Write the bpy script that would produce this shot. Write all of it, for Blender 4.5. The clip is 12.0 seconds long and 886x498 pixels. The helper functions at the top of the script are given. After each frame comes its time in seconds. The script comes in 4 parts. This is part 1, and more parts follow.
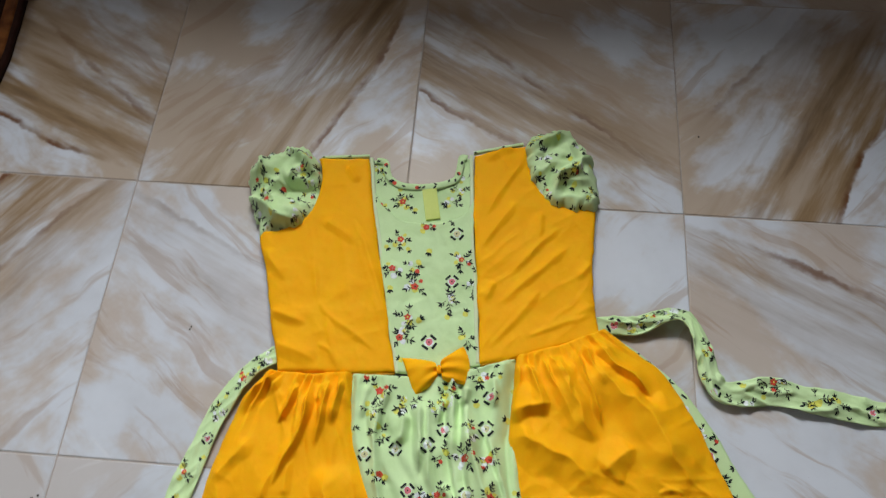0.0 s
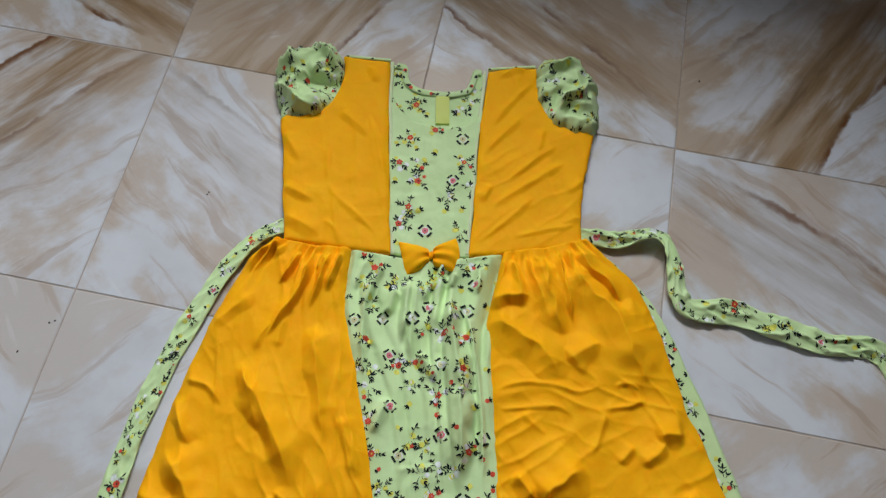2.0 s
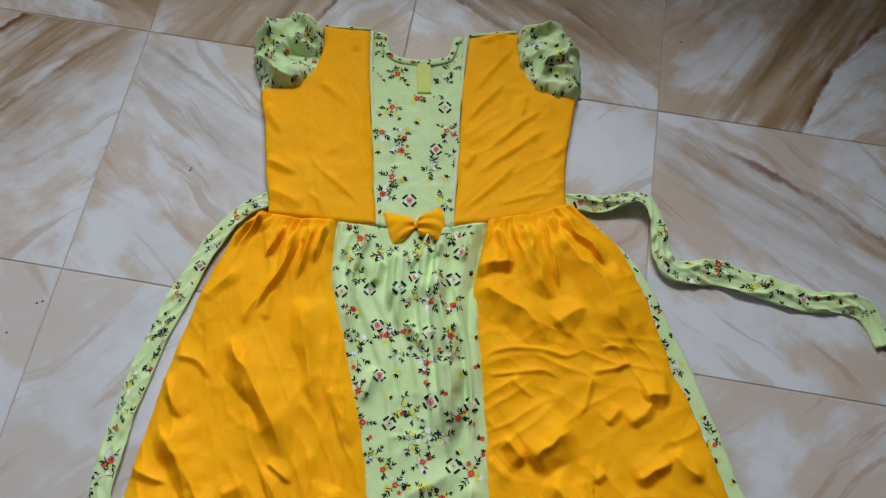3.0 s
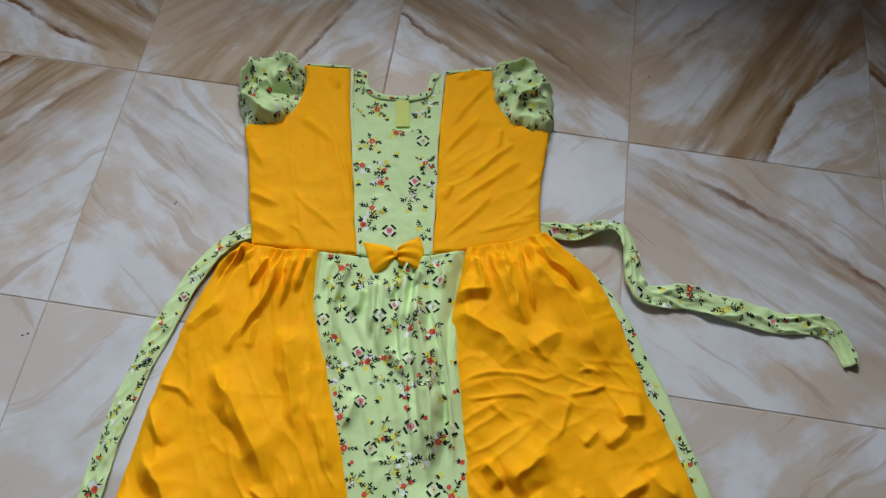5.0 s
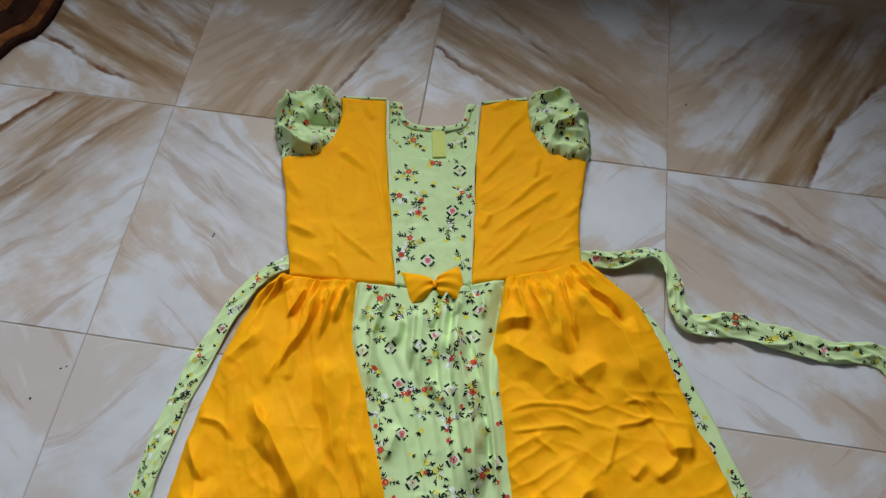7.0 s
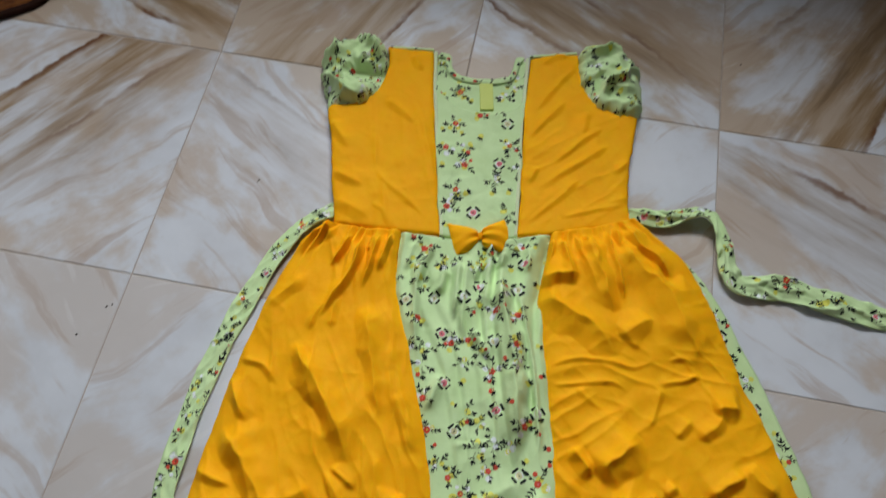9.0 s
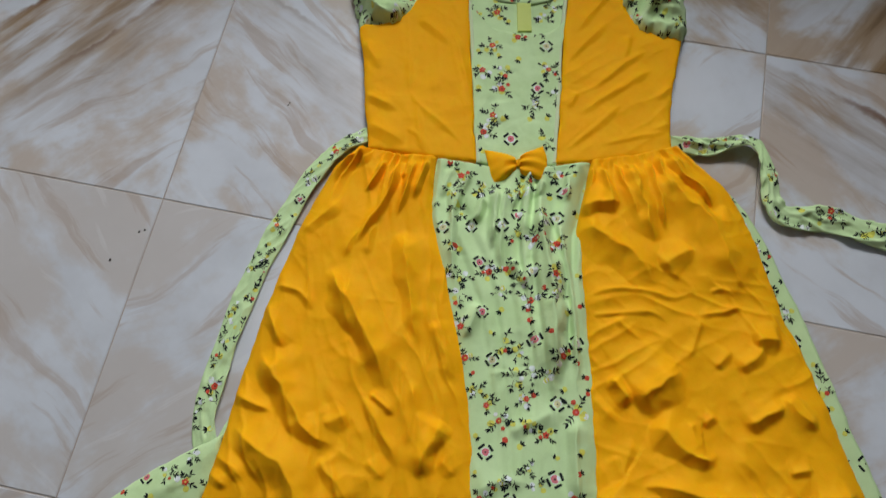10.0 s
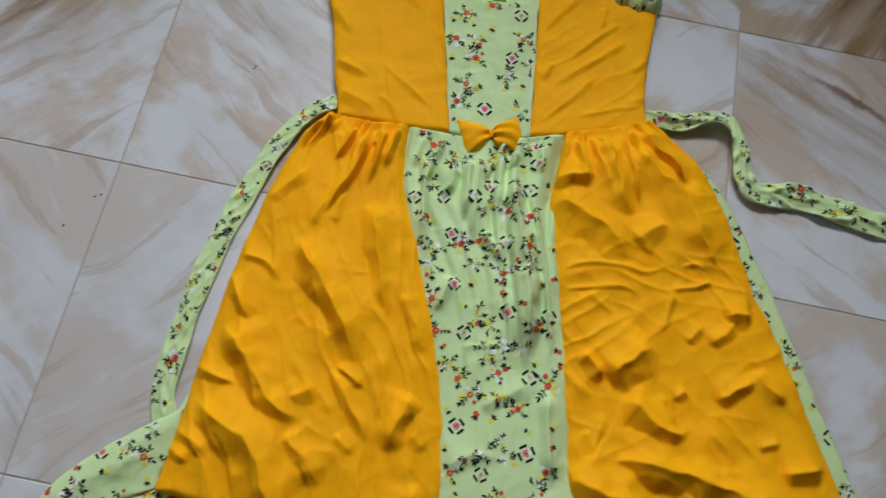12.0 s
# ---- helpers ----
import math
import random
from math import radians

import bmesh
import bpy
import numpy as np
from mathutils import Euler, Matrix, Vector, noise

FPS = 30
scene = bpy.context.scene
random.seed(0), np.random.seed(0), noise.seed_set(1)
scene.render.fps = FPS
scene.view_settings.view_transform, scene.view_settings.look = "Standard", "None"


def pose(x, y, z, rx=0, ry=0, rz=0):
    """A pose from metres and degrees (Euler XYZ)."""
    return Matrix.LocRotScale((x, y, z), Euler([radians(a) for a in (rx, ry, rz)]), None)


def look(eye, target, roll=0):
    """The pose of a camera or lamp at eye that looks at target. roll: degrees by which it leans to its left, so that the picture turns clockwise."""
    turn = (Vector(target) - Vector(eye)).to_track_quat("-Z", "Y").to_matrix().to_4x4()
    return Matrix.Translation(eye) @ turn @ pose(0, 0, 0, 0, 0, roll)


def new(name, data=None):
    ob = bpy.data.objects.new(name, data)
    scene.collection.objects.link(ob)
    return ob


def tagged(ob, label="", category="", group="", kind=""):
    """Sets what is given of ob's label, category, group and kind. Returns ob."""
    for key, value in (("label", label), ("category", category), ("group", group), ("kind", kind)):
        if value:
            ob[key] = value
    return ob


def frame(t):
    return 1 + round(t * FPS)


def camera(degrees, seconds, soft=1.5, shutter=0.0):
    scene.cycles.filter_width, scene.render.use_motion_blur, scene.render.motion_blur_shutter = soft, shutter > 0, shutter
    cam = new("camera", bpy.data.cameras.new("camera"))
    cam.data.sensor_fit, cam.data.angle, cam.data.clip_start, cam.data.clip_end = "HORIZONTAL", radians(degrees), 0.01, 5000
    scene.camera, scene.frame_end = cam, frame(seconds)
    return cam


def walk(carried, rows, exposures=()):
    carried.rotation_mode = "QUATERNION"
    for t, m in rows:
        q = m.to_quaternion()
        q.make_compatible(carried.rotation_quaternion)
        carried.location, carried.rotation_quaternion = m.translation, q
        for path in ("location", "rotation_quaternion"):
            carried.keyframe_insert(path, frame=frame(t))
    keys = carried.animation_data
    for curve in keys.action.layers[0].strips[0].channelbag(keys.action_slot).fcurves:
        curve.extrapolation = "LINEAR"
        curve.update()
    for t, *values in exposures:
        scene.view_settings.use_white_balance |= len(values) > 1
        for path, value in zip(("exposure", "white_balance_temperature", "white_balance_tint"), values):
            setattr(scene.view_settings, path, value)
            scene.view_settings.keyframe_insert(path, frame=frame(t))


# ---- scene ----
from mathutils.bvhtree import BVHTree

# ---- camera and its walk ----
cam = camera(60.8, 12.0, 1.3, 0.4)
PATH = [
    (0, (0.39, -0.405, 0.732), (0.294, 0.446, -1.075), -2.1),
    (0.5, (0.4, -0.438, 0.741), (0.285, 0.411, -1.066), 1.4),
    (1, (0.407, -0.471, 0.751), (0.26, 0.383, -1.052), 0.9),
    (1.5, (0.412, -0.492, 0.749), (0.29, 0.352, -1.06), 3.3),
    (2, (0.408, -0.506, 0.755), (0.312, 0.284, -1.08), 4.5),
    (2.5, (0.408, -0.5, 0.758), (0.314, 0.25, -1.094), 3.7),
    (3, (0.416, -0.505, 0.758), (0.353, 0.212, -1.108), 4.6),
    (3.5, (0.416, -0.505, 0.772), (0.342, 0.2, -1.098), 3.7),
    (3.7, (0.418, -0.509, 0.778), (0.34, 0.273, -1.061), 3.1),
    (5.3, (0.436, -0.532, 0.771), (0.39, 0.304, -1.045), 5.6),
    (5.5, (0.448, -0.54, 0.759), (0.377, 0.323, -1.044), 3.9),
    (6, (0.425, -0.521, 0.765), (0.321, 0.391, -1.011), 0.9),
    (6.5, (0.415, -0.531, 0.758), (0.265, 0.393, -1.009), -0.4),
    (7, (0.408, -0.532, 0.76), (0.295, 0.372, -1.021), 1.5),
    (7.2, (0.407, -0.535, 0.759), (0.288, 0.363, -1.024), 1.1),
    (8.8, (0.383, -0.561, 0.749), (0.253, 0.356, -1.024), 2.0),
    (9, (0.386, -0.556, 0.741), (0.227, 0.282, -1.068), 0.2),
    (9.5, (0.369, -0.563, 0.732), (0.197, 0.218, -1.102), -0.3),
    (10, (0.354, -0.557, 0.728), (0.213, 0.105, -1.154), -0.5),
    (10.5, (0.33, -0.59, 0.707), (0.242, 0.024, -1.194), 2.8),
    (11, (0.327, -0.583, 0.702), (0.234, -0.005, -1.21), 2.2),
    (11.5, (0.326, -0.581, 0.706), (0.233, 0.032, -1.195), 2.7),
    (12, (0.34, -0.567, 0.706), (0.323, 0.082, -1.186), 10.3),
]
walk(cam, [(t, look(eye, target, roll)) for t, eye, target, roll in PATH], [(0.0, 0.03), (1.0, -0.08), (2.5, -0.08), (3.5, -0.16), (5.5, -0.1), (7.0, -0.12), (9.0, -0.16), (10.0, -0.28), (11.5, -0.28), (12.0, -0.24)])

# ---- light of the room ----
world = bpy.data.worlds.new("sky")
scene.world = world
world.use_nodes = True
wn = world.node_tree
sky = wn.nodes.new("ShaderNodeTexSky")
sky.sky_type, sky.sun_disc = "NISHITA", False
sky.sun_elevation, sky.sun_rotation = radians(38), radians(-40)
wn.links.new(sky.outputs[0], wn.nodes["Background"].inputs[0])
wn.nodes["Background"].inputs[1].default_value = 0.10


def added_light(name, m, sx, sy, watts, colour):
    lamp = bpy.data.lights.new(name, "AREA")
    lamp.shape, lamp.size, lamp.size_y, lamp.energy, lamp.color = "RECTANGLE", sx, sy, watts, colour
    ob = new(name, lamp)
    ob.matrix_world = m
    return ob


# main daylight from an unseen window, placed to suit the cast shadows
added_light("added_daylight", look((0.22, 0.728, 1.10), (0.22, 0.0, 1.10)), 0.62, 0.66, 45, (0.93, 0.965, 1.0))
# weak fill from the left, added to model the upright folds
added_light("added_daylight", look((-1.68, -0.15, 1.30), (0.0, -0.15, 1.30)), 0.70, 0.80, 9, (0.93, 0.965, 1.0))


# ---- materials ----
class Nodes:
    """Short hand for building a node material."""

    def __init__(self, name):
        self.mat = bpy.data.materials.new(name)
        self.mat.use_nodes = True
        self.tree = self.mat.node_tree
        self.bsdf = self.tree.nodes["Principled BSDF"]

    def put(self, kind, **values):
        n = self.tree.nodes.new(kind)
        for key, v in values.items():
            setattr(n, key, v)
        return n

    def link(self, value, socket):
        if isinstance(value, (int, float, tuple)):
            socket.default_value = value
        else:
            self.tree.links.new(value, socket)

    def math(self, op, a, b=0.0, c=0.0):
        n = self.put("ShaderNodeMath", operation=op)
        for v, s in zip((a, b, c), n.inputs):
            self.link(v, s)
        return n.outputs[0]

    def ramp(self, v, a, b, lo=0.0, hi=1.0):
        n = self.put("ShaderNodeMapRange", interpolation_type="SMOOTHSTEP")
        for x, i in zip((v, a, b, lo, hi), range(5)):
            self.link(x, n.inputs[i])
        return n.outputs[0]

    def noise(self, vec, scale, detail=3.0, rough=0.55, off=(0.0, 0.0, 0.0)):
        if off != (0.0, 0.0, 0.0):
            n = self.put("ShaderNodeVectorMath", operation="ADD")
            self.link(vec, n.inputs[0])
            n.inputs[1].default_value = off
            vec = n.outputs[0]
        n = self.put("ShaderNodeTexNoise")
        self.link(vec, n.inputs["Vector"])
        n.inputs["Scale"].default_value, n.inputs["Detail"].default_value, n.inputs["Roughness"].default_value = scale, detail, rough
        return n.outputs[0]

    def mix(self, f, a, b):
        n = self.put("ShaderNodeMix", data_type="RGBA")
        for v, s in ((f, n.inputs[0]), (a, n.inputs[6]), (b, n.inputs[7])):
            self.link(v, s)
        return n.outputs[2]

    def bump(self, h, strength, dist):
        n = self.put("ShaderNodeBump")
        n.inputs["Strength"].default_value, n.inputs["Distance"].default_value = strength, dist
        self.link(h, n.inputs["Height"])
        self.link(n.outputs[0], self.bsdf.inputs["Normal"])

    def done(self, colour, rough, **more):
        self.link(colour, self.bsdf.inputs["Base Color"])
        self.link(rough, self.bsdf.inputs["Roughness"])
        for key, v in more.items():
            self.link(v, self.bsdf.inputs[key.replace("_", " ")])
        return self.mat


def rgba(r, g, b):
    return (r, g, b, 1.0)


def cloth(name, colour, deep, rough=0.62, sheen=0.25, weave=0.5, gloss=0.15, glow=0.0):
    """Woven cotton: fine crossed threads, soft uneven dye."""
    m = Nodes(name)
    p = m.put("ShaderNodeTexCoord").outputs["Object"]
    soft = m.noise(p, 38.0, 4.0)
    fine = m.noise(p, 900.0, 2.0)
    threads = []
    for axis in "XY":
        w = m.put("ShaderNodeTexWave", bands_direction=axis)
        m.link(p, w.inputs["Vector"])
        w.inputs["Scale"].default_value, w.inputs["Distortion"].default_value, w.inputs["Detail"].default_value = 420.0, 1.2, 1.0
        threads.append(w.outputs[1])
    grain = m.math("ADD", m.math("MULTIPLY", m.math("ADD", *threads), 0.5), m.math("MULTIPLY", fine, 0.8))
    c = m.mix(m.ramp(soft, 0.3, 0.75), rgba(*colour), rgba(*deep))
    c = m.mix(m.math("MULTIPLY", m.ramp(fine, 0.5, 0.8), 0.18), c, rgba(*[v * 0.72 for v in colour]))
    crush = m.noise(p, 150.0, 4.0, 0.6)
    m.bump(m.math("ADD", m.math("MULTIPLY", grain, 0.15), crush), weave, 0.0011)
    return m.done(c, rough, Sheen_Weight=sheen, Sheen_Roughness=0.5, Specular_IOR_Level=gloss, Subsurface_Weight=glow, Subsurface_Radius=(1.0, 0.45, 0.1), Subsurface_Scale=0.0016)


def plain(name, colour, rough=0.7, spec=0.2):
    m = Nodes(name)
    p = m.put("ShaderNodeTexCoord").outputs["Object"]
    n = m.noise(p, 260.0, 3.0)
    return m.done(m.mix(m.ramp(n, 0.3, 0.75), rgba(*colour), rgba(*[v * 0.78 for v in colour])), rough, Specular_IOR_Level=spec)


YELLOW = cloth("yellow_cotton", (0.95, 0.445, 0.007), (0.94, 0.415, 0.005), 0.55, 0.0, 0.34, 0.05, 0.28)
GREEN = cloth("pale_green_cotton", (0.585, 0.765, 0.405), (0.53, 0.71, 0.35), 0.7, 0.1, 0.35)
PIPE = cloth("pale_green_piping", (0.64, 0.73, 0.46), (0.58, 0.69, 0.40), 0.7, 0.2, 0.3)
LIME = cloth("lime_yellow_placket", (0.62, 0.70, 0.20), (0.58, 0.67, 0.17), 0.6, 0.2, 0.3)
INK = plain("print_black", (0.012, 0.020, 0.016))
RED = plain("print_coral", (0.66, 0.085, 0.045))
PINK = plain("print_pink", (0.74, 0.20, 0.23))
SUN = plain("print_yellow", (0.73, 0.73, 0.13))
PALE = plain("print_white", (0.80, 0.86, 0.84))
CREAM = plain("print_cream", (0.68, 0.66, 0.36))
PRINTS = [INK, RED, PINK, SUN, PALE, CREAM]
THREAD = plain("orange_thread", (0.62, 0.27, 0.008))


def marble(name, slope, veins, seed, pale, tone=(0.41, 0.315, 0.235), reach=0.46):
    """Glazed marble-look tile: veins are (x, y, degrees, bend, half length, strength, wash width, side)."""
    m = Nodes(name)
    g = m.put("ShaderNodeNewGeometry").outputs["Position"]
    shift = (seed * 3.7, seed * 1.9, seed * 0.7)

    def along(x, y, degrees):
        a = m.put("ShaderNodeVectorMath", operation="SUBTRACT")
        m.link(g, a.inputs[0])
        a.inputs[1].default_value = (x, y, 0.0)
        r = m.put("ShaderNodeVectorRotate", rotation_type="Z_AXIS")
        m.link(a.outputs[0], r.inputs["Vector"])
        r.inputs["Angle"].default_value = radians(-degrees)
        return r.outputs[0]

    def stretched(v, sx, sy):
        n = m.put("ShaderNodeVectorMath", operation="MULTIPLY")
        m.link(v, n.inputs[0])
        n.inputs[1].default_value = (sx, sy, 1.0)
        return n.outputs[0]

    wob = m.math("SUBTRACT", m.noise(g, 11.0, 1.5, 0.5, shift), 0.5)
    frame_v = along(0.0, 0.0, slope)
    warp = m.put("ShaderNodeVectorMath", operation="ADD")
    m.link(frame_v, warp.inputs[0])
    comb = m.put("ShaderNodeCombineXYZ")
    m.link(m.math("MULTIPLY", wob, 0.045), comb.inputs[1])
    m.link(comb.outputs[0], warp.inputs[1])
    streak = m.noise(stretched(warp.outputs[0], 5.5, 14.0), 1.0, 5.0, 0.58, shift)
    hair = m.noise(stretched(warp.outputs[0], 4.5, 46.0), 1.0, 5.0, 0.6, shift)
    cloud = m.noise(g, 9.0, 5.0, 0.6, shift)
    c = m.mix(m.ramp(cloud, 0.35, 0.7), rgba(0.585, 0.612, 0.655), rgba(0.505, 0.524, 0.558))
    wash = m.math("MULTIPLY", m.ramp(m.math("ADD", m.math("MULTIPLY", streak, 0.6), m.math("MULTIPLY", cloud, 0.4)), reach, reach + 0.11), pale)
    c = m.mix(wash, c, rgba(*tone))
    c = m.mix(m.math("MULTIPLY", m.ramp(hair, 0.55, 0.64), 0.46 * pale + 0.12), c, rgba(0.34, 0.235, 0.16))
    c = m.mix(m.math("MULTIPLY", m.ramp(hair, 0.36, 0.31), 0.2), c, rgba(0.72, 0.725, 0.735))
    for x, y, degrees, bend, half, strength, width, side in veins:
        v = along(x, y, degrees)
        sep = m.put("ShaderNodeSeparateXYZ")
        m.link(v, sep.inputs[0])
        s, d = sep.outputs[0], sep.outputs[1]
        d = m.math("SUBTRACT", d, m.math("MULTIPLY", m.math("MULTIPLY", s, s), bend))
        d = m.math("ADD", d, m.math("MULTIPLY", wob, 0.016))
        d = m.math("ADD", d, m.math("MULTIPLY", m.math("SUBTRACT", m.noise(g, 55.0, 4.0, 0.6, shift), 0.5), 0.012))
        d = m.math("MULTIPLY", d, float(side))
        win = m.ramp(m.math("ABSOLUTE", s), half * 1.15, half * 0.55)
        wide = m.ramp(m.math("ABSOLUTE", s), half * 2.2, half * 0.9)
        st = m.noise(stretched(v, 5.0, 42.0), 1.0, 5.0, 0.6, shift)
        body = m.math("MULTIPLY", m.ramp(d, -0.003, 0.004), m.math("MULTIPLY", m.ramp(d, width, width * 0.15), wide))
        body = m.math("MULTIPLY", body, m.math("MULTIPLY", m.ramp(st, 0.36, 0.60, 0.12, 1.0), strength))
        c = m.mix(body, c, rgba(0.265, 0.172, 0.088))
        deepb = m.math("MULTIPLY", body, m.ramp(st, 0.55, 0.72, 0.0, 0.75))
        c = m.mix(deepb, c, rgba(0.135, 0.078, 0.036))
        lip = m.math("MULTIPLY", m.ramp(d, 0.009, 0.002), m.ramp(d, -0.002, 0.001))
        lip = m.math("MULTIPLY", m.math("MULTIPLY", lip, win), m.math("MULTIPLY", m.ramp(m.noise(g, 24.0, 2.0, 0.5, shift), 0.35, 0.6, 0.2, 1.0), strength))
        c = m.mix(lip, c, rgba(0.135, 0.054, 0.018))
    speck = m.noise(g, 700.0, 2.0)
    c = m.mix(m.ramp(speck, 0.76, 0.80, 0.0, 0.5), c, rgba(0.2, 0.15, 0.12))
    m.bump(m.noise(g, 30.0, 2.0), 0.03, 0.002)
    return m.done(c, m.ramp(cloud, 0.2, 0.8, 0.34, 0.46), Specular_IOR_Level=0.4)


# ---- mesh helpers ----
def mesh_object(name, verts, faces, mat, parent=None, label="", smooth=True, slots=None):
    me = bpy.data.meshes.new(name)
    me.from_pydata(verts, [], faces)
    for mm in mat if isinstance(mat, list) else [mat]:
        me.materials.append(mm)
    if slots is not None:
        me.polygons.foreach_set("material_index", slots)
    me.polygons.foreach_set("use_smooth", [smooth] * len(me.polygons))
    me.update()
    ob = new(name, me)
    if parent:
        ob.parent = parent
    if label:
        ob["label"] = label
    return ob


def part(name, bm, mat, parent, label="", smooth=False):
    me = bpy.data.meshes.new(name)
    bm.to_mesh(me)
    bm.free()
    me.materials.append(mat)
    me.polygons.foreach_set("use_smooth", [smooth] * len(me.polygons))
    ob = new(name, me)
    if parent:
        ob.parent = parent
    if label:
        ob["label"] = label
    return ob


def box(bm, lo, hi, bevel=0.0):
    c = [(a + b) / 2 for a, b in zip(lo, hi)]
    s = [b - a for a, b in zip(lo, hi)]
    made = bmesh.ops.create_cube(bm, size=1.0, matrix=Matrix.Translation(c) @ Matrix.Diagonal((*s, 1)))
    if bevel:
        edges = list({e for v in made["verts"] for e in v.link_edges})
        bmesh.ops.bevel(bm, geom=edges, offset=bevel, segments=1, affect="EDGES")
    return bm


def lattice(x, y, seed):
    """Smooth value noise on numpy arrays, about -1 to 1."""
    xi, yi = np.floor(x).astype(np.int64), np.floor(y).astype(np.int64)
    fx, fy = x - xi, y - yi
    fx, fy = fx * fx * (3 - 2 * fx), fy * fy * (3 - 2 * fy)

    def h(i, j):
        v = np.sin(i * 127.1 + j * 311.7 + seed * 74.7) * 43758.5453
        return 2 * (v - np.floor(v)) - 1

    return (h(xi, yi) * (1 - fx) + h(xi + 1, yi) * fx) * (1 - fy) + (h(xi, yi + 1) * (1 - fx) + h(xi + 1, yi + 1) * fx) * fy


def spline(points, n):
    """n points evenly along a smooth line through the points."""
    p = np.array(points, float)
    if len(p) > 2:
        q = np.vstack([2 * p[0] - p[1], p, 2 * p[-1] - p[-2]])
        out = []
        for i in range(1, len(q) - 2):
            t = np.linspace(0, 1, 24, endpoint=False)[:, None]
            a, b, c, d = q[i - 1], q[i], q[i + 1], q[i + 2]
            out.append(0.5 * (2 * b + (c - a) * t + (2 * a - 5 * b + 4 * c - d) * t**2 + (3 * b - a - 3 * c + d) * t**3))
        p = np.vstack(out + [p[-1:]])
    s = np.r_[0, np.cumsum(np.linalg.norm(np.diff(p, axis=0), axis=1))]
    w = np.linspace(0, s[-1], n)
    return np.stack([np.interp(w, s, p[:, k]) for k in range(p.shape[1])], axis=1)


LIGHT = np.array([-0.42, 0.91])  # where the added window lies, seen from above


FOLD = 1.2
RIDGE = 1.0  # rise of a crest for its width


def crease(x, y, line, width, height, crisp=False):
    """A fold of cloth along a line: raised towards the window, sunk on the far side."""
    p = spline(line, 24)
    whole = p[-1] - p[0]
    flip = -1.0 if np.array([whole[1], -whole[0]]) @ LIGHT > 0 else 1.0
    best = np.full(x.shape, 1e9)
    signed = np.zeros(x.shape)
    fade = np.zeros(x.shape)
    for i in range(len(p) - 1):
        a, b = p[i], p[i + 1]
        d = b - a
        n2 = d @ d
        t = np.clip(((x - a[0]) * d[0] + (y - a[1]) * d[1]) / n2, 0, 1)
        ex, ey = x - a[0] - t * d[0], y - a[1] - t * d[1]
        r = ex * ex + ey * ey
        nrm = flip * np.array([d[1], -d[0]]) / math.sqrt(n2)
        near = r < best
        best = np.where(near, r, best)
        signed = np.where(near, ex * nrm[0] + ey * nrm[1], signed)
        u = (i + t) / (len(p) - 1)
        fade = np.where(near, np.clip(np.minimum(u, 1 - u) * 5, 0.0, 1), fade)
    warp = 1 + 0.35 * lattice(x * 55, y * 55, 77)
    q = signed + 0.5 * width + 0.25 * width * lattice(x * 90, y * 90, 78)
    side = np.exp(-np.maximum(best - signed * signed, 0) / (width * width))
    g = np.where(q < 0, np.exp(-np.abs(q / (1.9 * width)) ** 1.5), np.exp(-np.abs(q / (1.0 * width)) ** 1.6)) - 0.22 * np.exp(-(((q - 1.9 * width) / (1.3 * width)) ** 2))
    if crisp:
        g = np.where(q < 0, np.exp(q / (1.8 * width)), np.exp(-np.abs(q) / (0.9 * width)))
    g = g * warp * side
    return FOLD * height * g * fade * fade * (3 - 2 * fade)


def crest(x, y, line, width, strength):
    """A crisp crest of cloth: a gentle rise towards the window, a steeper fall on the far side. A negative width turns it round."""
    p = spline(line, 24)
    whole = p[-1] - p[0]
    flip = -1.0 if np.array([whole[1], -whole[0]]) @ LIGHT > 0 else 1.0
    if width < 0:
        width, flip = -width, -flip
    best, signed, fade = np.full(x.shape, 1e9), np.zeros(x.shape), np.zeros(x.shape)
    for i in range(len(p) - 1):
        a, d = p[i], p[i + 1] - p[i]
        n2 = d @ d
        t = np.clip(((x - a[0]) * d[0] + (y - a[1]) * d[1]) / n2, 0, 1)
        ex, ey = x - a[0] - t * d[0], y - a[1] - t * d[1]
        r = ex * ex + ey * ey
        near = r < best
        best = np.where(near, r, best)
        signed = np.where(near, flip * (ex * d[1] - ey * d[0]) / math.sqrt(n2), signed)
        u = (i + t) / (len(p) - 1)
        fade = np.where(near, np.clip(np.minimum(u * 5.0, (1 - u) * 3.0), 0.0, 1), fade)
    fade = fade * fade * (3 - 2 * fade)
    w = width * (0.6 + 0.4 * fade) * (1 + 0.3 * lattice(x * 38, y * 38, 77))
    q = signed + 0.14 * width * lattice(x * 75, y * 75, 78)
    k = np.clip(q / w, 0, 1)
    fall = (1 - k) ** 1.15
    rise = np.exp(-np.abs(np.minimum(q, 0)) / (0.8 * w))
    side = np.exp(-np.maximum(best - signed * signed, 0) / (width * width))
    return RIDGE * min(width, 0.0165) * strength * np.where(q < 0, rise, fall) * side * fade


def coons(left, right, top, bottom, nu, nv):
    l, r, t, b = spline(left, nv), spline(right, nv), spline(top, nu), spline(bottom, nu)
    u, v = np.linspace(0, 1, nu)[None, :, None], np.linspace(0, 1, nv)[:, None, None]
    ruled = (1 - u) * l[:, None] + u * r[:, None] + (1 - v) * t[None] + v * b[None]
    corners = (1 - u) * (1 - v) * l[0] + u * (1 - v) * r[0] + (1 - u) * v * l[-1] + u * v * r[-1]
    return ruled - corners


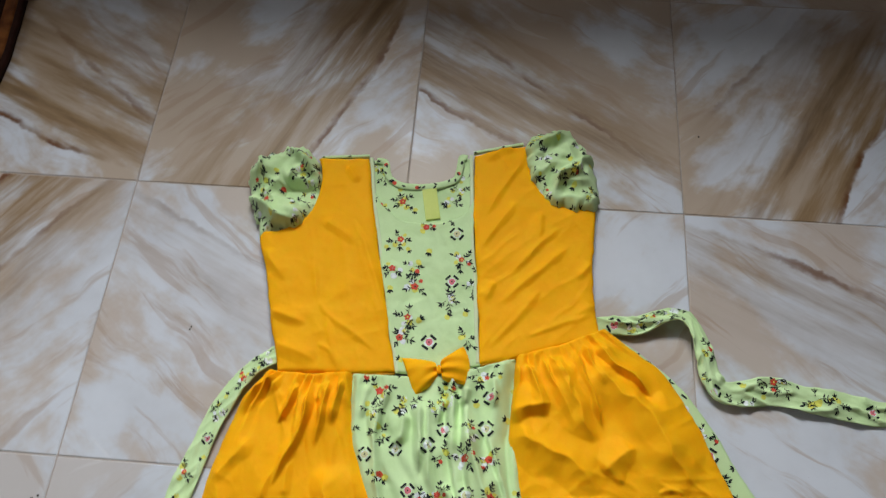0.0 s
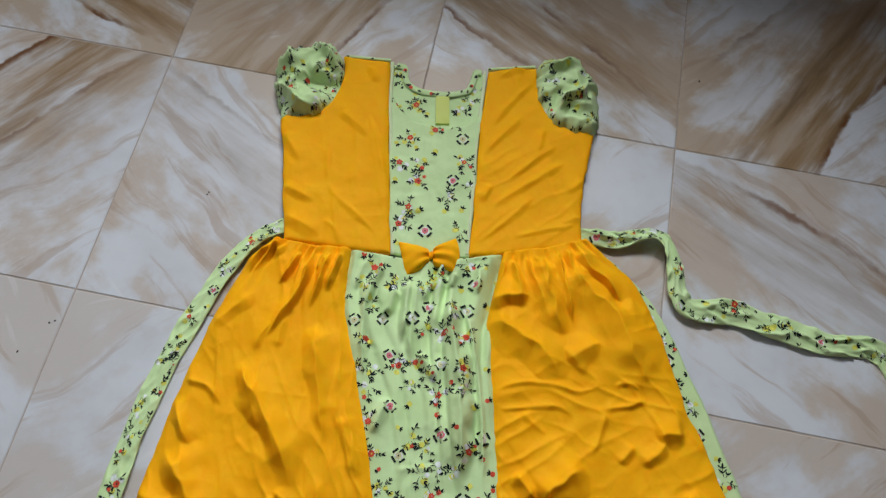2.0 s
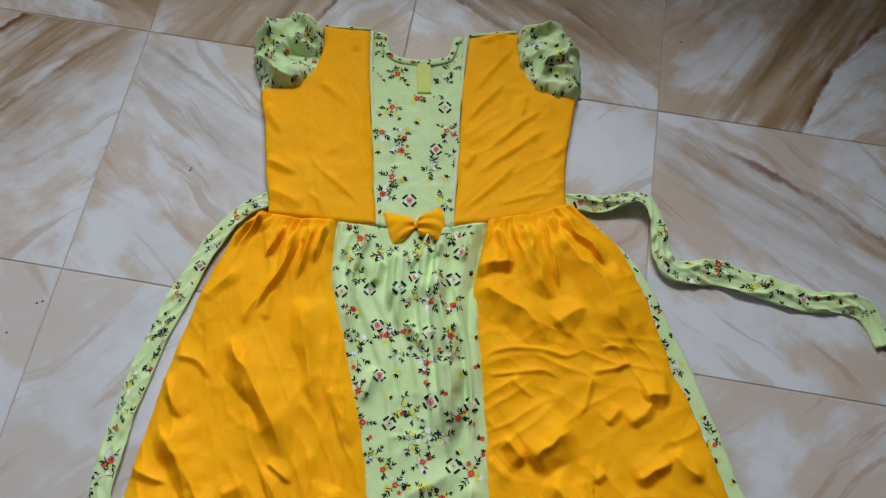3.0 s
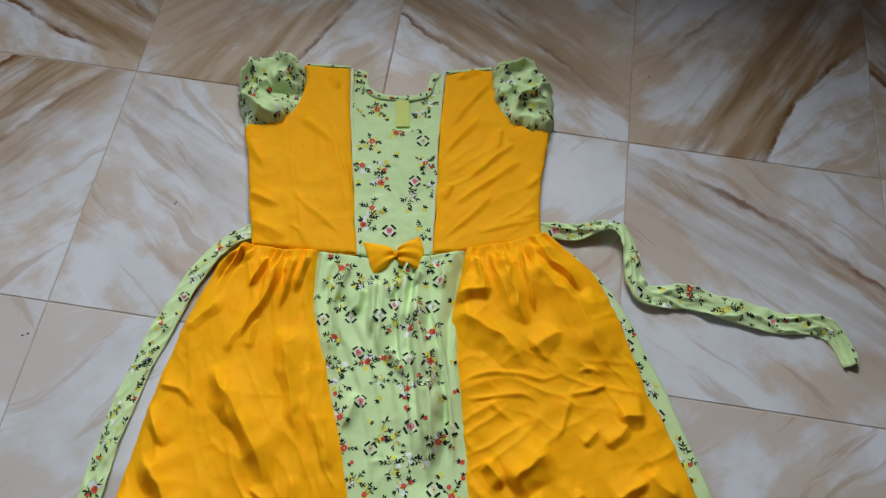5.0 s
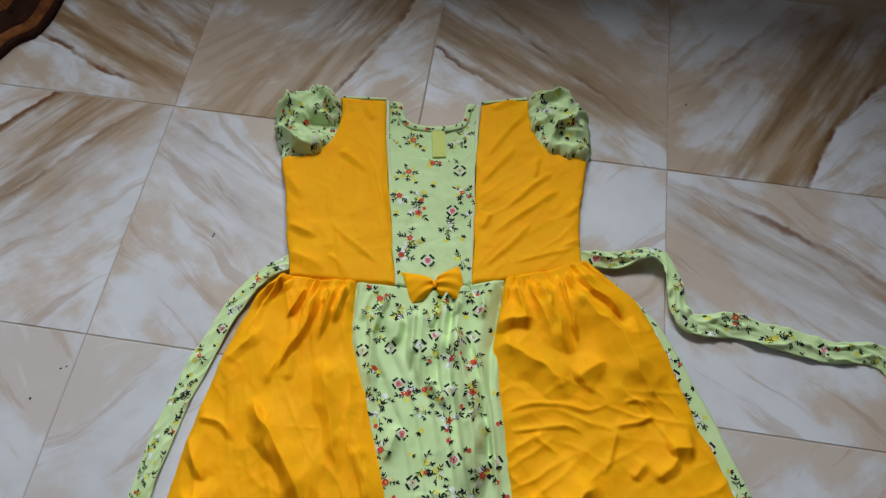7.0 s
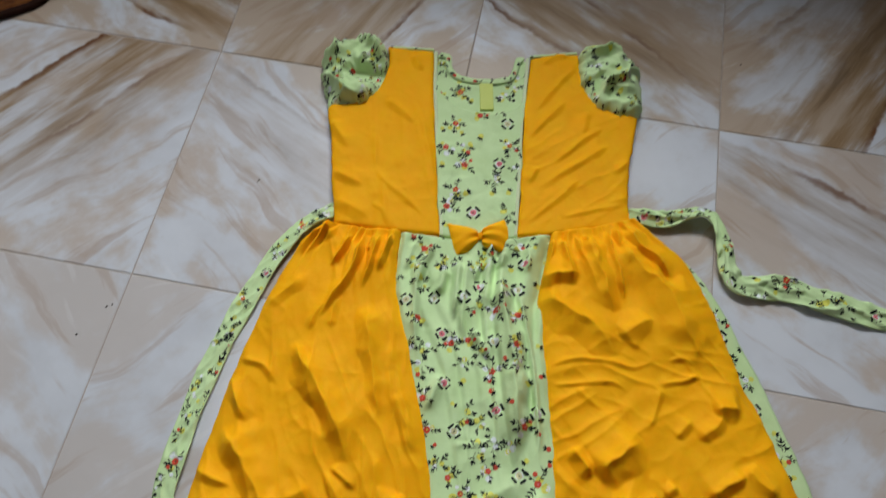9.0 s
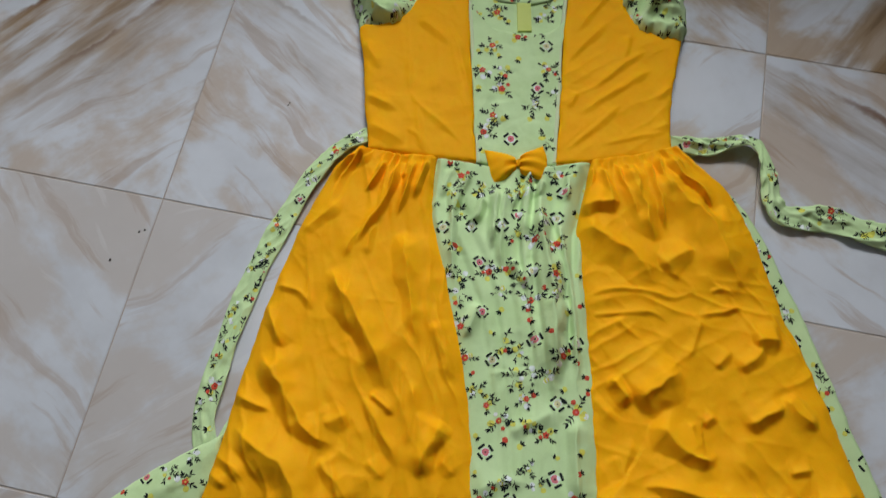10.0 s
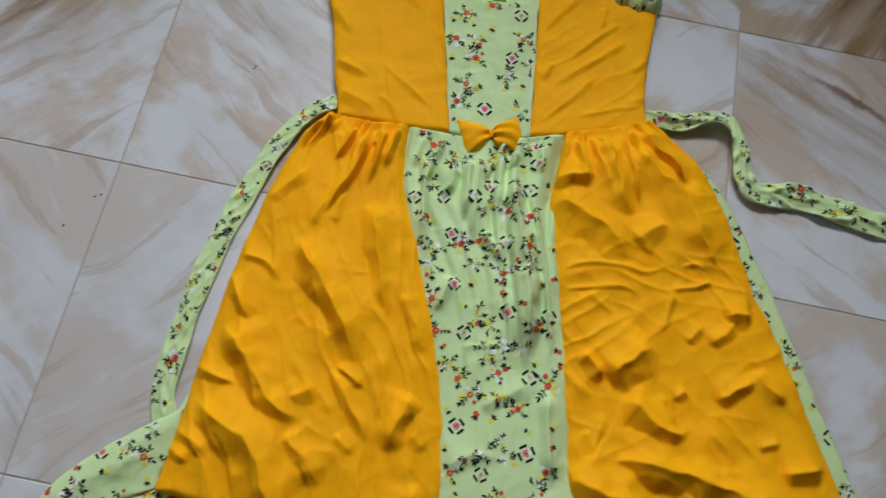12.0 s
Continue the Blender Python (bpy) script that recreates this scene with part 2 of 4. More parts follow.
def sheet(name, grid, z, mat, parent, label="", thick=0.0016):
    """A cloth sheet with thickness from a grid of places and heights."""
    nv, nu = z.shape
    top = np.dstack([grid, z]).reshape(-1, 3)
    low = top.copy()
    low[:, 2] -= thick
    n = nu * nv
    ids = np.arange(n).reshape(nv, nu)
    a, b, c, d = ids[:-1, :-1].ravel(), ids[1:, :-1].ravel(), ids[1:, 1:].ravel(), ids[:-1, 1:].ravel()
    quads = np.stack([a, b, c, d], 1)
    ring = np.r_[ids[0, :], ids[1:, -1], ids[-1, -2::-1], ids[-2:0:-1, 0]]
    nxt = np.roll(ring, -1)
    sides = np.stack([ring, nxt, nxt + n, ring + n], 1)
    faces = np.vstack([quads, quads[:, ::-1] + n, sides]).tolist()
    ob = mesh_object(name, np.vstack([top, low]).tolist(), faces, mat, parent, label)
    return ob, BVHTree.FromPolygons(top.tolist(), quads.tolist())


def drape(name, left, right, top, bottom, mat, parent, base, rim, folds, seed, label="", step=0.0026, rough=0.0008, soft=0.016, pleats=None, thick=0.0016, small=0, lie=(-62, -50, -35, 40, 75, 110), swell=0.0, hold=0.35, top_soft=0.004, wrinkle=0.0, runs=(), ridges=(), sides=(1.0, 1.0)):
    """A sewn panel lying on what is below, with folds and small creases."""
    span = lambda p: np.linalg.norm(np.diff(np.array(p), axis=0), axis=1).sum()
    nu = max(12, int(max(span(top), span(bottom)) / step))
    nv = max(12, int(max(span(left), span(right)) / step))
    g = coons(left, right, top, bottom, nu, nv)
    g = g + 0.0011 * np.dstack([lattice(g[..., 0] * 42, g[..., 1] * 42, seed + 21), lattice(g[..., 0] * 42, g[..., 1] * 42, seed + 22)]) + 0.0006 * np.dstack([lattice(g[..., 0] * 120, g[..., 1] * 120, seed + 23), lattice(g[..., 0] * 120, g[..., 1] * 120, seed + 24)])
    x, y = g[..., 0], g[..., 1]
    w = np.minimum(span(top), span(bottom))
    h = np.minimum(span(left), span(right))
    u, v = np.linspace(0, 1, nu)[None], np.linspace(0, 1, nv)[:, None]
    rim = rim * (sides[0] * (1 - u) + sides[1] * u) + 0 * v
    e = np.minimum(np.clip(np.minimum(u, 1 - u) * w / soft, 0, 1), np.clip(np.minimum(v / top_soft, (1 - v) / soft) * h, 0, 1))
    e = np.sqrt(e * (2 - e))
    z = rim + (base - rim) * e
    fold = np.zeros_like(z)
    for line, width, height in folds:
        fold += crease(x, y, line, width, height)
    crests = np.zeros_like(z)
    for line, width, strength in ridges:
        one = crest(x, y, line, width, strength)
        crests = np.maximum(crests, one) + 0.25 * np.minimum(crests, one)
    fold += crests
    rnd = random.Random(seed)
    for _ in range(small):
        i, j = rnd.randrange(nv), rnd.randrange(nu)
        a = radians(rnd.choice(lie) + rnd.uniform(-16, 16))
        n = rnd.uniform(0.016, 0.055)
        c = np.array([x[i, j], y[i, j]])
        d = np.array([math.cos(a), math.sin(a)]) * n
        bend = np.array([-d[1], d[0]]) * rnd.uniform(-0.45, 0.45)
        fold += crease(x, y, [c - d, c + bend, c + d], rnd.uniform(0.0022, 0.0070), rnd.uniform(0.0002, 0.0007), True)
    if pleats:
        count, depth, reach = pleats
        k = u * count + 0.8 * lattice(u * count * 0.6 + 0 * v, v * 3.0, seed + 5)
        amp = np.exp(-((v * h) / reach) ** 1.3) * np.clip(v * h / 0.006, 0.15, 1)
        wave = (0.5 + 0.5 * np.sin(math.tau * k + 0.5 * np.sin(math.tau * k))) ** 0.85
        fold += depth * amp * (wave - 0.6) * (0.65 + 0.6 * lattice(u * count * 0.9 + 0 * v, 0 * u + v * 1.5, seed + 9))
    fold += rough * (1.3 * lattice(x * 38, y * 38, seed) + 0.75 * lattice(x * 85 + y * 30, y * 85 - x * 30, seed + 1) + 0.35 * lattice(x * 190, y * 190, seed + 2))
    fold += swell * (lattice(x * 15 + y * 7, y * 11 - x * 4, seed + 12) + 0.6 * lattice(x * 31 - y * 9, y * 24, seed + 13))
    wx, wy = x + 0.012 * lattice(x * 25, y * 25, seed + 3), y + 0.012 * lattice(x * 25, y * 25, seed + 4)
    fold += rough * 2.0 * ((1 - np.abs(lattice(wx * 26 + wy * 12, wy * 15 - wx * 8, seed + 6))) ** 3 - 0.3)
    fold += rough * 1.2 * ((1 - np.abs(lattice(wx * 48 - wy * 30, wy * 40 + wx * 20, seed + 7))) ** 3 - 0.3)
    for i, a in enumerate(runs):
        c, s = math.cos(radians(a)), math.sin(radians(a))
        al, ac = x * c + y * s, y * c - x * s
        ac = ac + 0.007 * lattice(x * 16, y * 16, seed + 30 + i) + 0.002 * lattice(x * 60, y * 60, seed + 40 + i)
        ridge = (1 - np.abs(lattice(al * 13, ac * 62, seed + 50 + i))) ** 3
        patch = np.clip(0.45 + 1.1 * lattice(x * 13, y * 13, seed + 60 + i), 0, 1)
        fold += wrinkle * patch * (ridge - 0.25)
    z = np.maximum(z + fold * (hold + (1 - hold) * e), rim * 0.92)
    return sheet(name, g, z, mat, parent, label, thick)


def puff(name, outline, pinch, height, parent, seed, label, hollow=None):
    """A gathered puff sleeve, creased from the armhole to its cuff."""
    ring = spline(outline + outline[:1], 97)[:-1]
    c = ring.mean(axis=0)
    nr, na = 34, len(ring)
    verts, faces = [], []
    ax = np.array(pinch) - c
    ax /= np.linalg.norm(ax)
    for j in range(nr + 1):
        r = j / nr
        for i in range(na):
            wob = 1 + (0.035 * math.sin(i * 0.9 + seed) + 0.03 * math.sin(i * 2.1 + seed * 2)) * r**3
            p = c + (ring[i] - c) * r * wob
            across = float((p - c) @ np.array([-ax[1], ax[0]]))
            al = float((p - c) @ ax)
            wa = across + 0.006 * float(lattice(np.array(across * 60), np.array(al * 60), seed + 8))
            ridge = 1 - abs(float(lattice(np.array(wa * 46 + al * 8), np.array(al * 16), seed)))
            crinkle = 1.3 * (ridge**2 - 0.45) + 0.5 * lattice(np.array(wa * 48), np.array(al * 36), seed + 3) + 0.16 * lattice(np.array(wa * 170), np.array(al * 120), seed + 4)
            sharp = 1 - abs(float(lattice(np.array(wa * 90 + al * 34), np.array(al * 44 - wa * 20), seed + 6)))
            crinkle = crinkle + 0.30 * (sharp**3 - 0.3)
            dome = max(0.0, 1 - r**2.6) ** 0.55
            z = 0.006 + height * dome + 0.0165 * float(crinkle) * (0.25 + 0.75 * dome)
            if hollow:
                hx, hy, turn, long, wide, depth = hollow
                ca, sa = math.cos(radians(turn)), math.sin(radians(turn))
                du, dv = (p[0] - hx) * ca + (p[1] - hy) * sa, (p[1] - hy) * ca - (p[0] - hx) * sa
                z -= depth * math.exp(-((du / long) ** 4) - (dv / wide) ** 4)
            verts.append((p[0], p[1], max(z, 0.004)))
    for j in range(nr):
        for i in range(na):
            k = (i + 1) % na
            faces.append((j * na + i, (j + 1) * na + i, (j + 1) * na + k, j * na + k))
    top_v, top_f = list(verts), list(faces)
    n0 = len(verts)
    for i in range(na):
        x, y, z = verts[nr * na + i]
        verts.append((x * 0.97 + c[0] * 0.03, y * 0.97 + c[1] * 0.03, 0.0015))
    for i in range(na):
        k = (i + 1) % na
        faces.append((nr * na + i, n0 + i, n0 + k, nr * na + k))
    ob = mesh_object(name, verts, faces, GREEN, parent, label)
    return ob, BVHTree.FromPolygons(top_v, top_f)


def ribbon(name, path, widths, lifts, rolls, parent, label, seed, crumple=1.0):
    """A cloth tie along a path: lifts and rolls are given along it."""
    n = 150
    p = spline(path, n)
    t = np.gradient(p, axis=0)
    t /= np.linalg.norm(t, axis=1)[:, None]
    s = np.linspace(0, 1, n)
    lift = np.interp(s, np.linspace(0, 1, len(lifts)), lifts)
    roll = np.radians(np.interp(s, np.linspace(0, 1, len(rolls)), rolls))
    m = 17
    wide = np.interp(s, np.linspace(0, 1, len(widths)), widths)
    grid, z = np.zeros((n, m, 2)), np.zeros((n, m))
    for i in range(n):
        for j in range(m):
            q = (j / (m - 1) - 0.5) * wide[i] * (1 + 0.06 * math.sin(i * 0.21 + seed))
            nrm = np.array([-t[i, 1], t[i, 0]])
            grid[i, j] = p[i] + nrm * q * math.cos(roll[i])
            bulge = 0.0014 * (1 - (2 * j / (m - 1) - 1) ** 2)
            z[i, j] = 0.0022 + lift[i] + bulge + q * math.sin(roll[i]) + 0.0055 * crumple * (1 - abs(float(lattice(np.array(i * 0.15 + j * 0.16), np.array(j * 0.11 - i * 0.04), seed)))) ** 4 + 0.0009 * float(lattice(np.array(i * 0.4), np.array(j * 0.5), seed + 1))
    z = np.maximum(z, 0.0022)
    return sheet(name, grid, z, GREEN, parent, label, 0.0018)


# ---- printed motifs of the green cloth ----
class Print:
    """Collects the small printed shapes that lie on one cloth surface."""

    def __init__(self, surface, seed):
        self.tree, self.v, self.f, self.m = surface, [], [], []
        self.rnd = random.Random(seed)
        self.spots = []

    def shape(self, pts, slot, lift=0.0005):
        placed = []
        for x, y in pts:
            hit = self.tree.ray_cast(Vector((x, y, 0.3)), Vector((0, 0, -1)))
            if hit[0] is None:
                return
            placed.append((x, y, hit[0].z + lift * 0.6))
        n = len(self.v)
        self.v += placed
        for i in range(1, len(pts)):
            k = i + 1 if i + 1 < len(pts) else 1
            self.f.append((n, n + i, n + k))
            self.m.append(slot)

    def disc(self, x, y, r, slot, lift=0.0005, lobes=0):
        a0 = self.rnd.random() * 6
        pts = [(x, y)]
        for i in range(10):
            a = a0 + i * math.tau / 10
            rr = r * (1 + (0.22 * math.sin(a * lobes) if lobes else self.rnd.uniform(-0.15, 0.15)))
            pts.append((x + rr * math.cos(a), y + rr * math.sin(a)))
        self.shape(pts, slot, lift)

    def leaf(self, x, y, a, length, wide, slot=0, lift=0.0007):
        c, s = math.cos(a), math.sin(a)
        pts = [(0.5, 0), (0, 0), (0.3, 0.5), (0.7, 0.42), (1, 0), (0.7, -0.42), (0.3, -0.5)]
        self.shape([(x + c * u * length - s * w * wide, y + s * u * length + c * w * wide) for u, w in pts], slot, lift)

    def bars(self, x, y, turn, k=1.0, heart=2):
        self.disc(x, y, 0.0042 * k, 4, 0.0004)
        self.disc(x, y, 0.0034 * k, heart, 0.0006)
        self.disc(x, y, 0.0008 * k, 0, 0.0008)
        for i in range(4):
            a = turn + i * math.pi / 2 + self.rnd.uniform(-0.06, 0.06)
            c, s = math.cos(a), math.sin(a)
            pts = [(0, 0), (0.0032, 0.0011), (0.0036, 0.0), (0.0032, -0.0011), (-0.0031, -0.0011), (-0.0035, 0.0), (-0.0031, 0.0011)]
            cx, cy = x + 0.0060 * k * c, y + 0.0060 * k * s
            self.shape([(cx - s * u * k + c * w * k, cy + c * u * k + s * w * k) for u, w in pts], 0, 0.0007)

    def stem(self, x, y, a, length, k):
        """A thin bent stalk with leaves in twos and threes along it."""
        r = self.rnd
        bend = r.uniform(-45, 45)
        steps = max(2, int(length / (0.0030 * k)))
        for i in range(steps):
            step = length / steps
            self.leaf(x, y, a, step * 1.15, 0.0006 * k)
            x, y = x + step * math.cos(a), y + step * math.sin(a)
            a += bend * step
            for side in (-1, 1):
                if r.random() < 0.78:
                    self.leaf(x, y, a + side * r.uniform(0.5, 1.2), r.uniform(0.0032, 0.0060) * k, r.uniform(0.0010, 0.0017) * k)
        self.leaf(x, y, a, 0.0054 * k, 0.0020 * k)

    def sprig(self, x, y, k=1.0, rose=True):
        r = self.rnd
        a = r.random() * 6.28
        for _ in range(r.choice((2, 3, 4, 5))):
            b, q = r.random() * 6.28, r.uniform(0.003, 0.009) * k
            self.disc(x + q * math.cos(b), y + q * math.sin(b), r.uniform(0.0020, 0.0037) * k, r.choice((3, 3, 4, 4)), 0.0004)
        for i in range(r.choice((3, 4, 4, 5))):
            b = a + i * 1.4 + r.uniform(-0.6, 0.6)
            self.stem(x + 0.002 * k * math.cos(b), y + 0.002 * k * math.sin(b), b, r.uniform(0.004, 0.010) * k, k)
        if rose:
            self.disc(x, y, r.uniform(0.0028, 0.0038) * k, 1, 0.0008, 5)
            self.disc(x + 0.0004, y, 0.0009 * k, r.choice((0, 2, 3)), 0.0010)
        if r.random() < 0.45:
            b, q = a + 1.0, r.uniform(0.006, 0.010) * k
            self.disc(x + q * math.cos(b), y + q * math.sin(b), 0.0021 * k, 1, 0.0008, 5)

    def bud(self, x, y, k=1.0):
        r = self.rnd
        a = r.random() * 6.28
        self.disc(x, y, 0.0028 * k, r.choice((1, 3, 3)), 0.0005)
        for i in range(3):
            self.leaf(x + 0.002 * math.cos(a), y + 0.002 * math.sin(a), a + (i - 1) * 0.8, 0.0045 * k, 0.0018 * k)

    def put(self, kinds, k0=1.0):
        for kind, x, y in kinds:
            k = k0 * self.rnd.uniform(0.86, 1.12)
            self.spots.append((x, y))
            if kind == "K":
                self.bars(x, y, self.rnd.uniform(0.5, 1.0), k)
            elif kind == "k":
                self.bars(x, y, self.rnd.uniform(0.5, 1.0), k, 5)
            elif kind == "S":
                self.sprig(x, y, k)
            elif kind == "W":
                self.sprig(x, y, k, False)
            else:
                self.bud(x, y, k)

    def fill(self, lo, hi, gap, tries=260):
        """Small sprigs in the free stretches between the larger motifs."""
        for _ in range(tries):
            x, y = self.rnd.uniform(lo[0], hi[0]), self.rnd.uniform(lo[1], hi[1])
            if all((x - a) ** 2 + (y - b) ** 2 > gap * gap for a, b in self.spots):
                self.put([(self.rnd.choice("WWb"), x, y)], 0.8)

    def scatter(self, lo, hi, step, k=1.0, kinds="SKbSWkSb"):
        """The repeat of the cloth over a stretch of it."""
        r = self.rnd
        row, y = 0, lo[1]
        while y < hi[1]:
            x, col = lo[0] + (row % 2) * step * 0.5, 0
            while x < hi[0]:
                kind = kinds[(row * 3 + col) % 8]
                self.put([(kind, x + r.uniform(-0.2, 0.2) * step, y + r.uniform(-0.2, 0.2) * step)], k)
                x, col = x + step, col + 1
            y, row = y + step * 0.8, row + 1

    def done(self, parent):
        if self.f:
            tagged(mesh_object("floral_print", self.v, self.f, PRINTS, parent, "", False, self.m), kind="stuff")


# ---- room ----
TILE, GAP = 0.305, 0.0013
X0, X1, Y0, Y1, H = -5 * TILE, 7 * TILE, -7 * TILE, 0.525, 2.75
WALL = Nodes("painted_plaster")
wp = WALL.put("ShaderNodeTexCoord").outputs["Object"]
WALL.bump(WALL.noise(wp, 120.0, 4.0), 0.15, 0.003)
WALL = WALL.done(WALL.mix(WALL.ramp(WALL.noise(wp, 2.5, 5.0), 0.3, 0.7), rgba(0.15, 0.125, 0.105), rgba(0.12, 0.10, 0.085)), 0.8)
FRAME = plain("window_paint", (0.55, 0.52, 0.48), 0.4, 0.4)
GROUT = Nodes("brown_grout")
gp = GROUT.put("ShaderNodeTexCoord").outputs["Object"]
GROUT = GROUT.done(GROUT.mix(GROUT.ramp(GROUT.noise(gp, 60.0, 4.0), 0.3, 0.7), rgba(0.35, 0.295, 0.25), rgba(0.44, 0.385, 0.34)), 0.9)

floor_ob = part("floor", box(bmesh.new(), (X0 - 0.2, Y0 - 0.2, -0.12), (X1 + 0.2, Y1 + 0.2, -0.0008)), GROUT, None)
tagged(floor_ob, "floor of glazed marble-look tiles with brown veins", "floor", "", "structure")
ceil = part("ceiling", box(bmesh.new(), (X0 - 0.2, Y0 - 0.2, H), (X1 + 0.2, Y1 + 0.2, H + 0.15)), WALL, None)
tagged(ceil, "plain painted ceiling of the room", "ceiling", "", "structure")
for nm, lo, hi in (("wall_south", (X0 - 0.2, Y0 - 0.2, 0), (X1 + 0.2, Y0, H)), ("wall_east", (X1, Y0, 0), (X1 + 0.2, Y1, H))):
    tagged(part(nm, box(bmesh.new(), lo, hi), WALL, None), "plain painted plaster wall of the room", "wall", "", "structure")
# unseen north wall: its deep recess and sill shade the near floor
WX0, WX1, WZ0, WZ1 = -0.14, 0.58, 0.72, 1.48
YN = Y1 + 0.25
bm = bmesh.new()
box(bm, (X0 - 0.2, Y1, 0), (WX0, YN, H))
box(bm, (WX1, Y1, 0), (X1 + 0.2, YN, H))
box(bm, (WX0, Y1, 0), (WX1, YN, WZ0))
box(bm, (WX0, Y1, WZ1), (WX1, YN, H))
tagged(part("wall_north", bm, WALL, None), "unseen thick plaster wall with a high opening, added to shape the daylight", "wall", "", "structure")
# unseen west wall, with an opening added for the fill lamp
VY0, VY1, VZ0, VZ1 = -0.55, 0.25, 0.86, 1.76
XW = X0 - 0.2
bm = bmesh.new()
box(bm, (XW, Y0, 0), (X0, VY0, H))
box(bm, (XW, VY1, 0), (X0, Y1, H))
box(bm, (XW, VY0, 0), (X0, VY1, VZ0))
box(bm, (XW, VY0, VZ1), (X0, VY1, H))
tagged(part("wall_west", bm, WALL, None), "unseen plaster wall with a square opening added for side fill light", "wall", "", "structure")
added_side_win = tagged(new("added_window_2"), "unseen window frame added in the side wall round the fill lamp", "window", "", "structure")
bm = bmesh.new()
for lo, hi in (((XW, VY0, VZ0), (XW + 0.04, VY0 + 0.05, VZ1)), ((XW, VY1 - 0.05, VZ0), (XW + 0.04, VY1, VZ1)), ((XW, VY0 + 0.05, VZ0), (XW + 0.04, VY1 - 0.05, VZ0 + 0.05)), ((XW, VY0 + 0.05, VZ1 - 0.05), (XW + 0.04, VY1 - 0.05, VZ1))):
    box(bm, lo, hi, 0.004)
part("added_frame", bm, FRAME, added_side_win)
part("added_sill", box(bmesh.new(), (XW + 0.042, VY0 - 0.03, VZ0 - 0.03), (X0 + 0.03, VY1 + 0.03, VZ0 + 0.004), 0.004), FRAME, added_side_win)
win = tagged(new("added_window_1"), "unseen window frame added in the plaster wall round the main lamp", "window", "", "structure")
bm = bmesh.new()
for lo, hi in (((WX0, Y1 + 0.21, WZ0), (WX0 + 0.05, YN, WZ1)), ((WX1 - 0.05, Y1 + 0.21, WZ0), (WX1, YN, WZ1)), ((WX0 + 0.05, Y1 + 0.21, WZ0), (WX1 - 0.05, YN, WZ0 + 0.05)), ((WX0 + 0.05, Y1 + 0.21, WZ1 - 0.05), (WX1 - 0.05, YN, WZ1))):
    box(bm, lo, hi, 0.004)
part("added_frame", bm, FRAME, win)
part("added_sill", box(bmesh.new(), (WX0 - 0.03, Y1 - 0.03, WZ0 - 0.03), (WX1 + 0.03, Y1 + 0.208, WZ0 + 0.004), 0.004), FRAME, win)

# ---- the rug at the edge of the view ----
RUG_DARK = cloth("rug_dark_pile", (0.020, 0.007, 0.004), (0.034, 0.011, 0.006), 0.95, 0.0, 1.0)
RUG_RUST = cloth("rug_rust_pile", (0.24, 0.085, 0.022), (0.06, 0.018, 0.006), 0.95, 0.0, 1.0)


def rug_outline(inset):
    pts = spline([(-0.60, -0.15), (-0.40, -0.07), (-0.262, 0.012), (-0.232, 0.060), (-0.206, 0.090), (-0.200, 0.165), (-0.212, 0.30), (-0.225, 0.49)], 60)
    t = np.gradient(pts, axis=0)
    t /= np.linalg.norm(t, axis=1)[:, None]
    return pts + np.stack([-t[:, 1], t[:, 0]], 1) * inset


def rug_band(name, a, b, z, mat, parent):
    pa, pb = rug_outline(a), rug_outline(b)
    n = 9
    f = np.linspace(0, 1, n)[None, :, None]
    g = pa[:, None] * (1 - f) + pb[:, None] * f
    hz = z + 0.0012 * lattice(g[..., 0] * 160, g[..., 1] * 160, 3)
    hz[:, 0] -= 0.003
    sheet(name, g, hz, mat, parent, "", z - 0.004)


rug = tagged(new("rug"), "dark brown rug with a rust patterned border on the tiles", "rug")
rug_band("dark_edge", 0.0, 0.007, 0.0085, RUG_DARK, rug)
rug_band("rust_border", 0.0072, 0.023, 0.0095, RUG_RUST, rug)
rug_band("dark_band", 0.0232, 0.060, 0.009, RUG_DARK, rug)
rug_band("rust_field", 0.0602, 0.22, 0.0095, RUG_RUST, rug)

# ---- the dress ----
dress = tagged(new("dress"), "child's yellow cotton frock with green floral panels lying on tiles", "dress")

# the under layer shows past the yellow panels
UNDER_L = [(0.211, -0.205), (0.158, -0.332), (0.143, -0.468), (0.126, -0.541), (0.101, -0.574), (0.076, -0.610), (0.068, -0.649)]
UNDER_R = [(0.522, -0.144), (0.551, -0.159), (0.582, -0.182), (0.608, -0.211), (0.628, -0.243), (0.649, -0.279), (0.666, -0.311), (0.697, -0.374), (0.730, -0.440), (0.785, -0.545)]
UNDER_L += [(0.070, -0.705)]
under, under_s = drape("underskirt", UNDER_L, UNDER_R, [UNDER_L[0], (0.36, -0.200), UNDER_R[0]], [UNDER_L[-1], (0.20, -0.725), (0.50, -0.680), UNDER_R[-1]],
    GREEN, dress, 0.0048, 0.0030, [([(0.04, -0.66), (0.10, -0.63), (0.16, -0.615)], 0.010, 0.003), ([(0.20, -0.60), (0.22, -0.68)], 0.012, 0.003), ([(0.30, -0.61), (0.31, -0.70)], 0.012, 0.003), ([(0.60, -0.53), (0.63, -0.62)], 0.012, 0.003)], 11, "pale green floral under layer", 0.004, 0.0004)
pr = Print(under_s, 5)
pr.scatter((0.02, -0.72), (0.80, -0.14), 0.026)
pr.done(under)

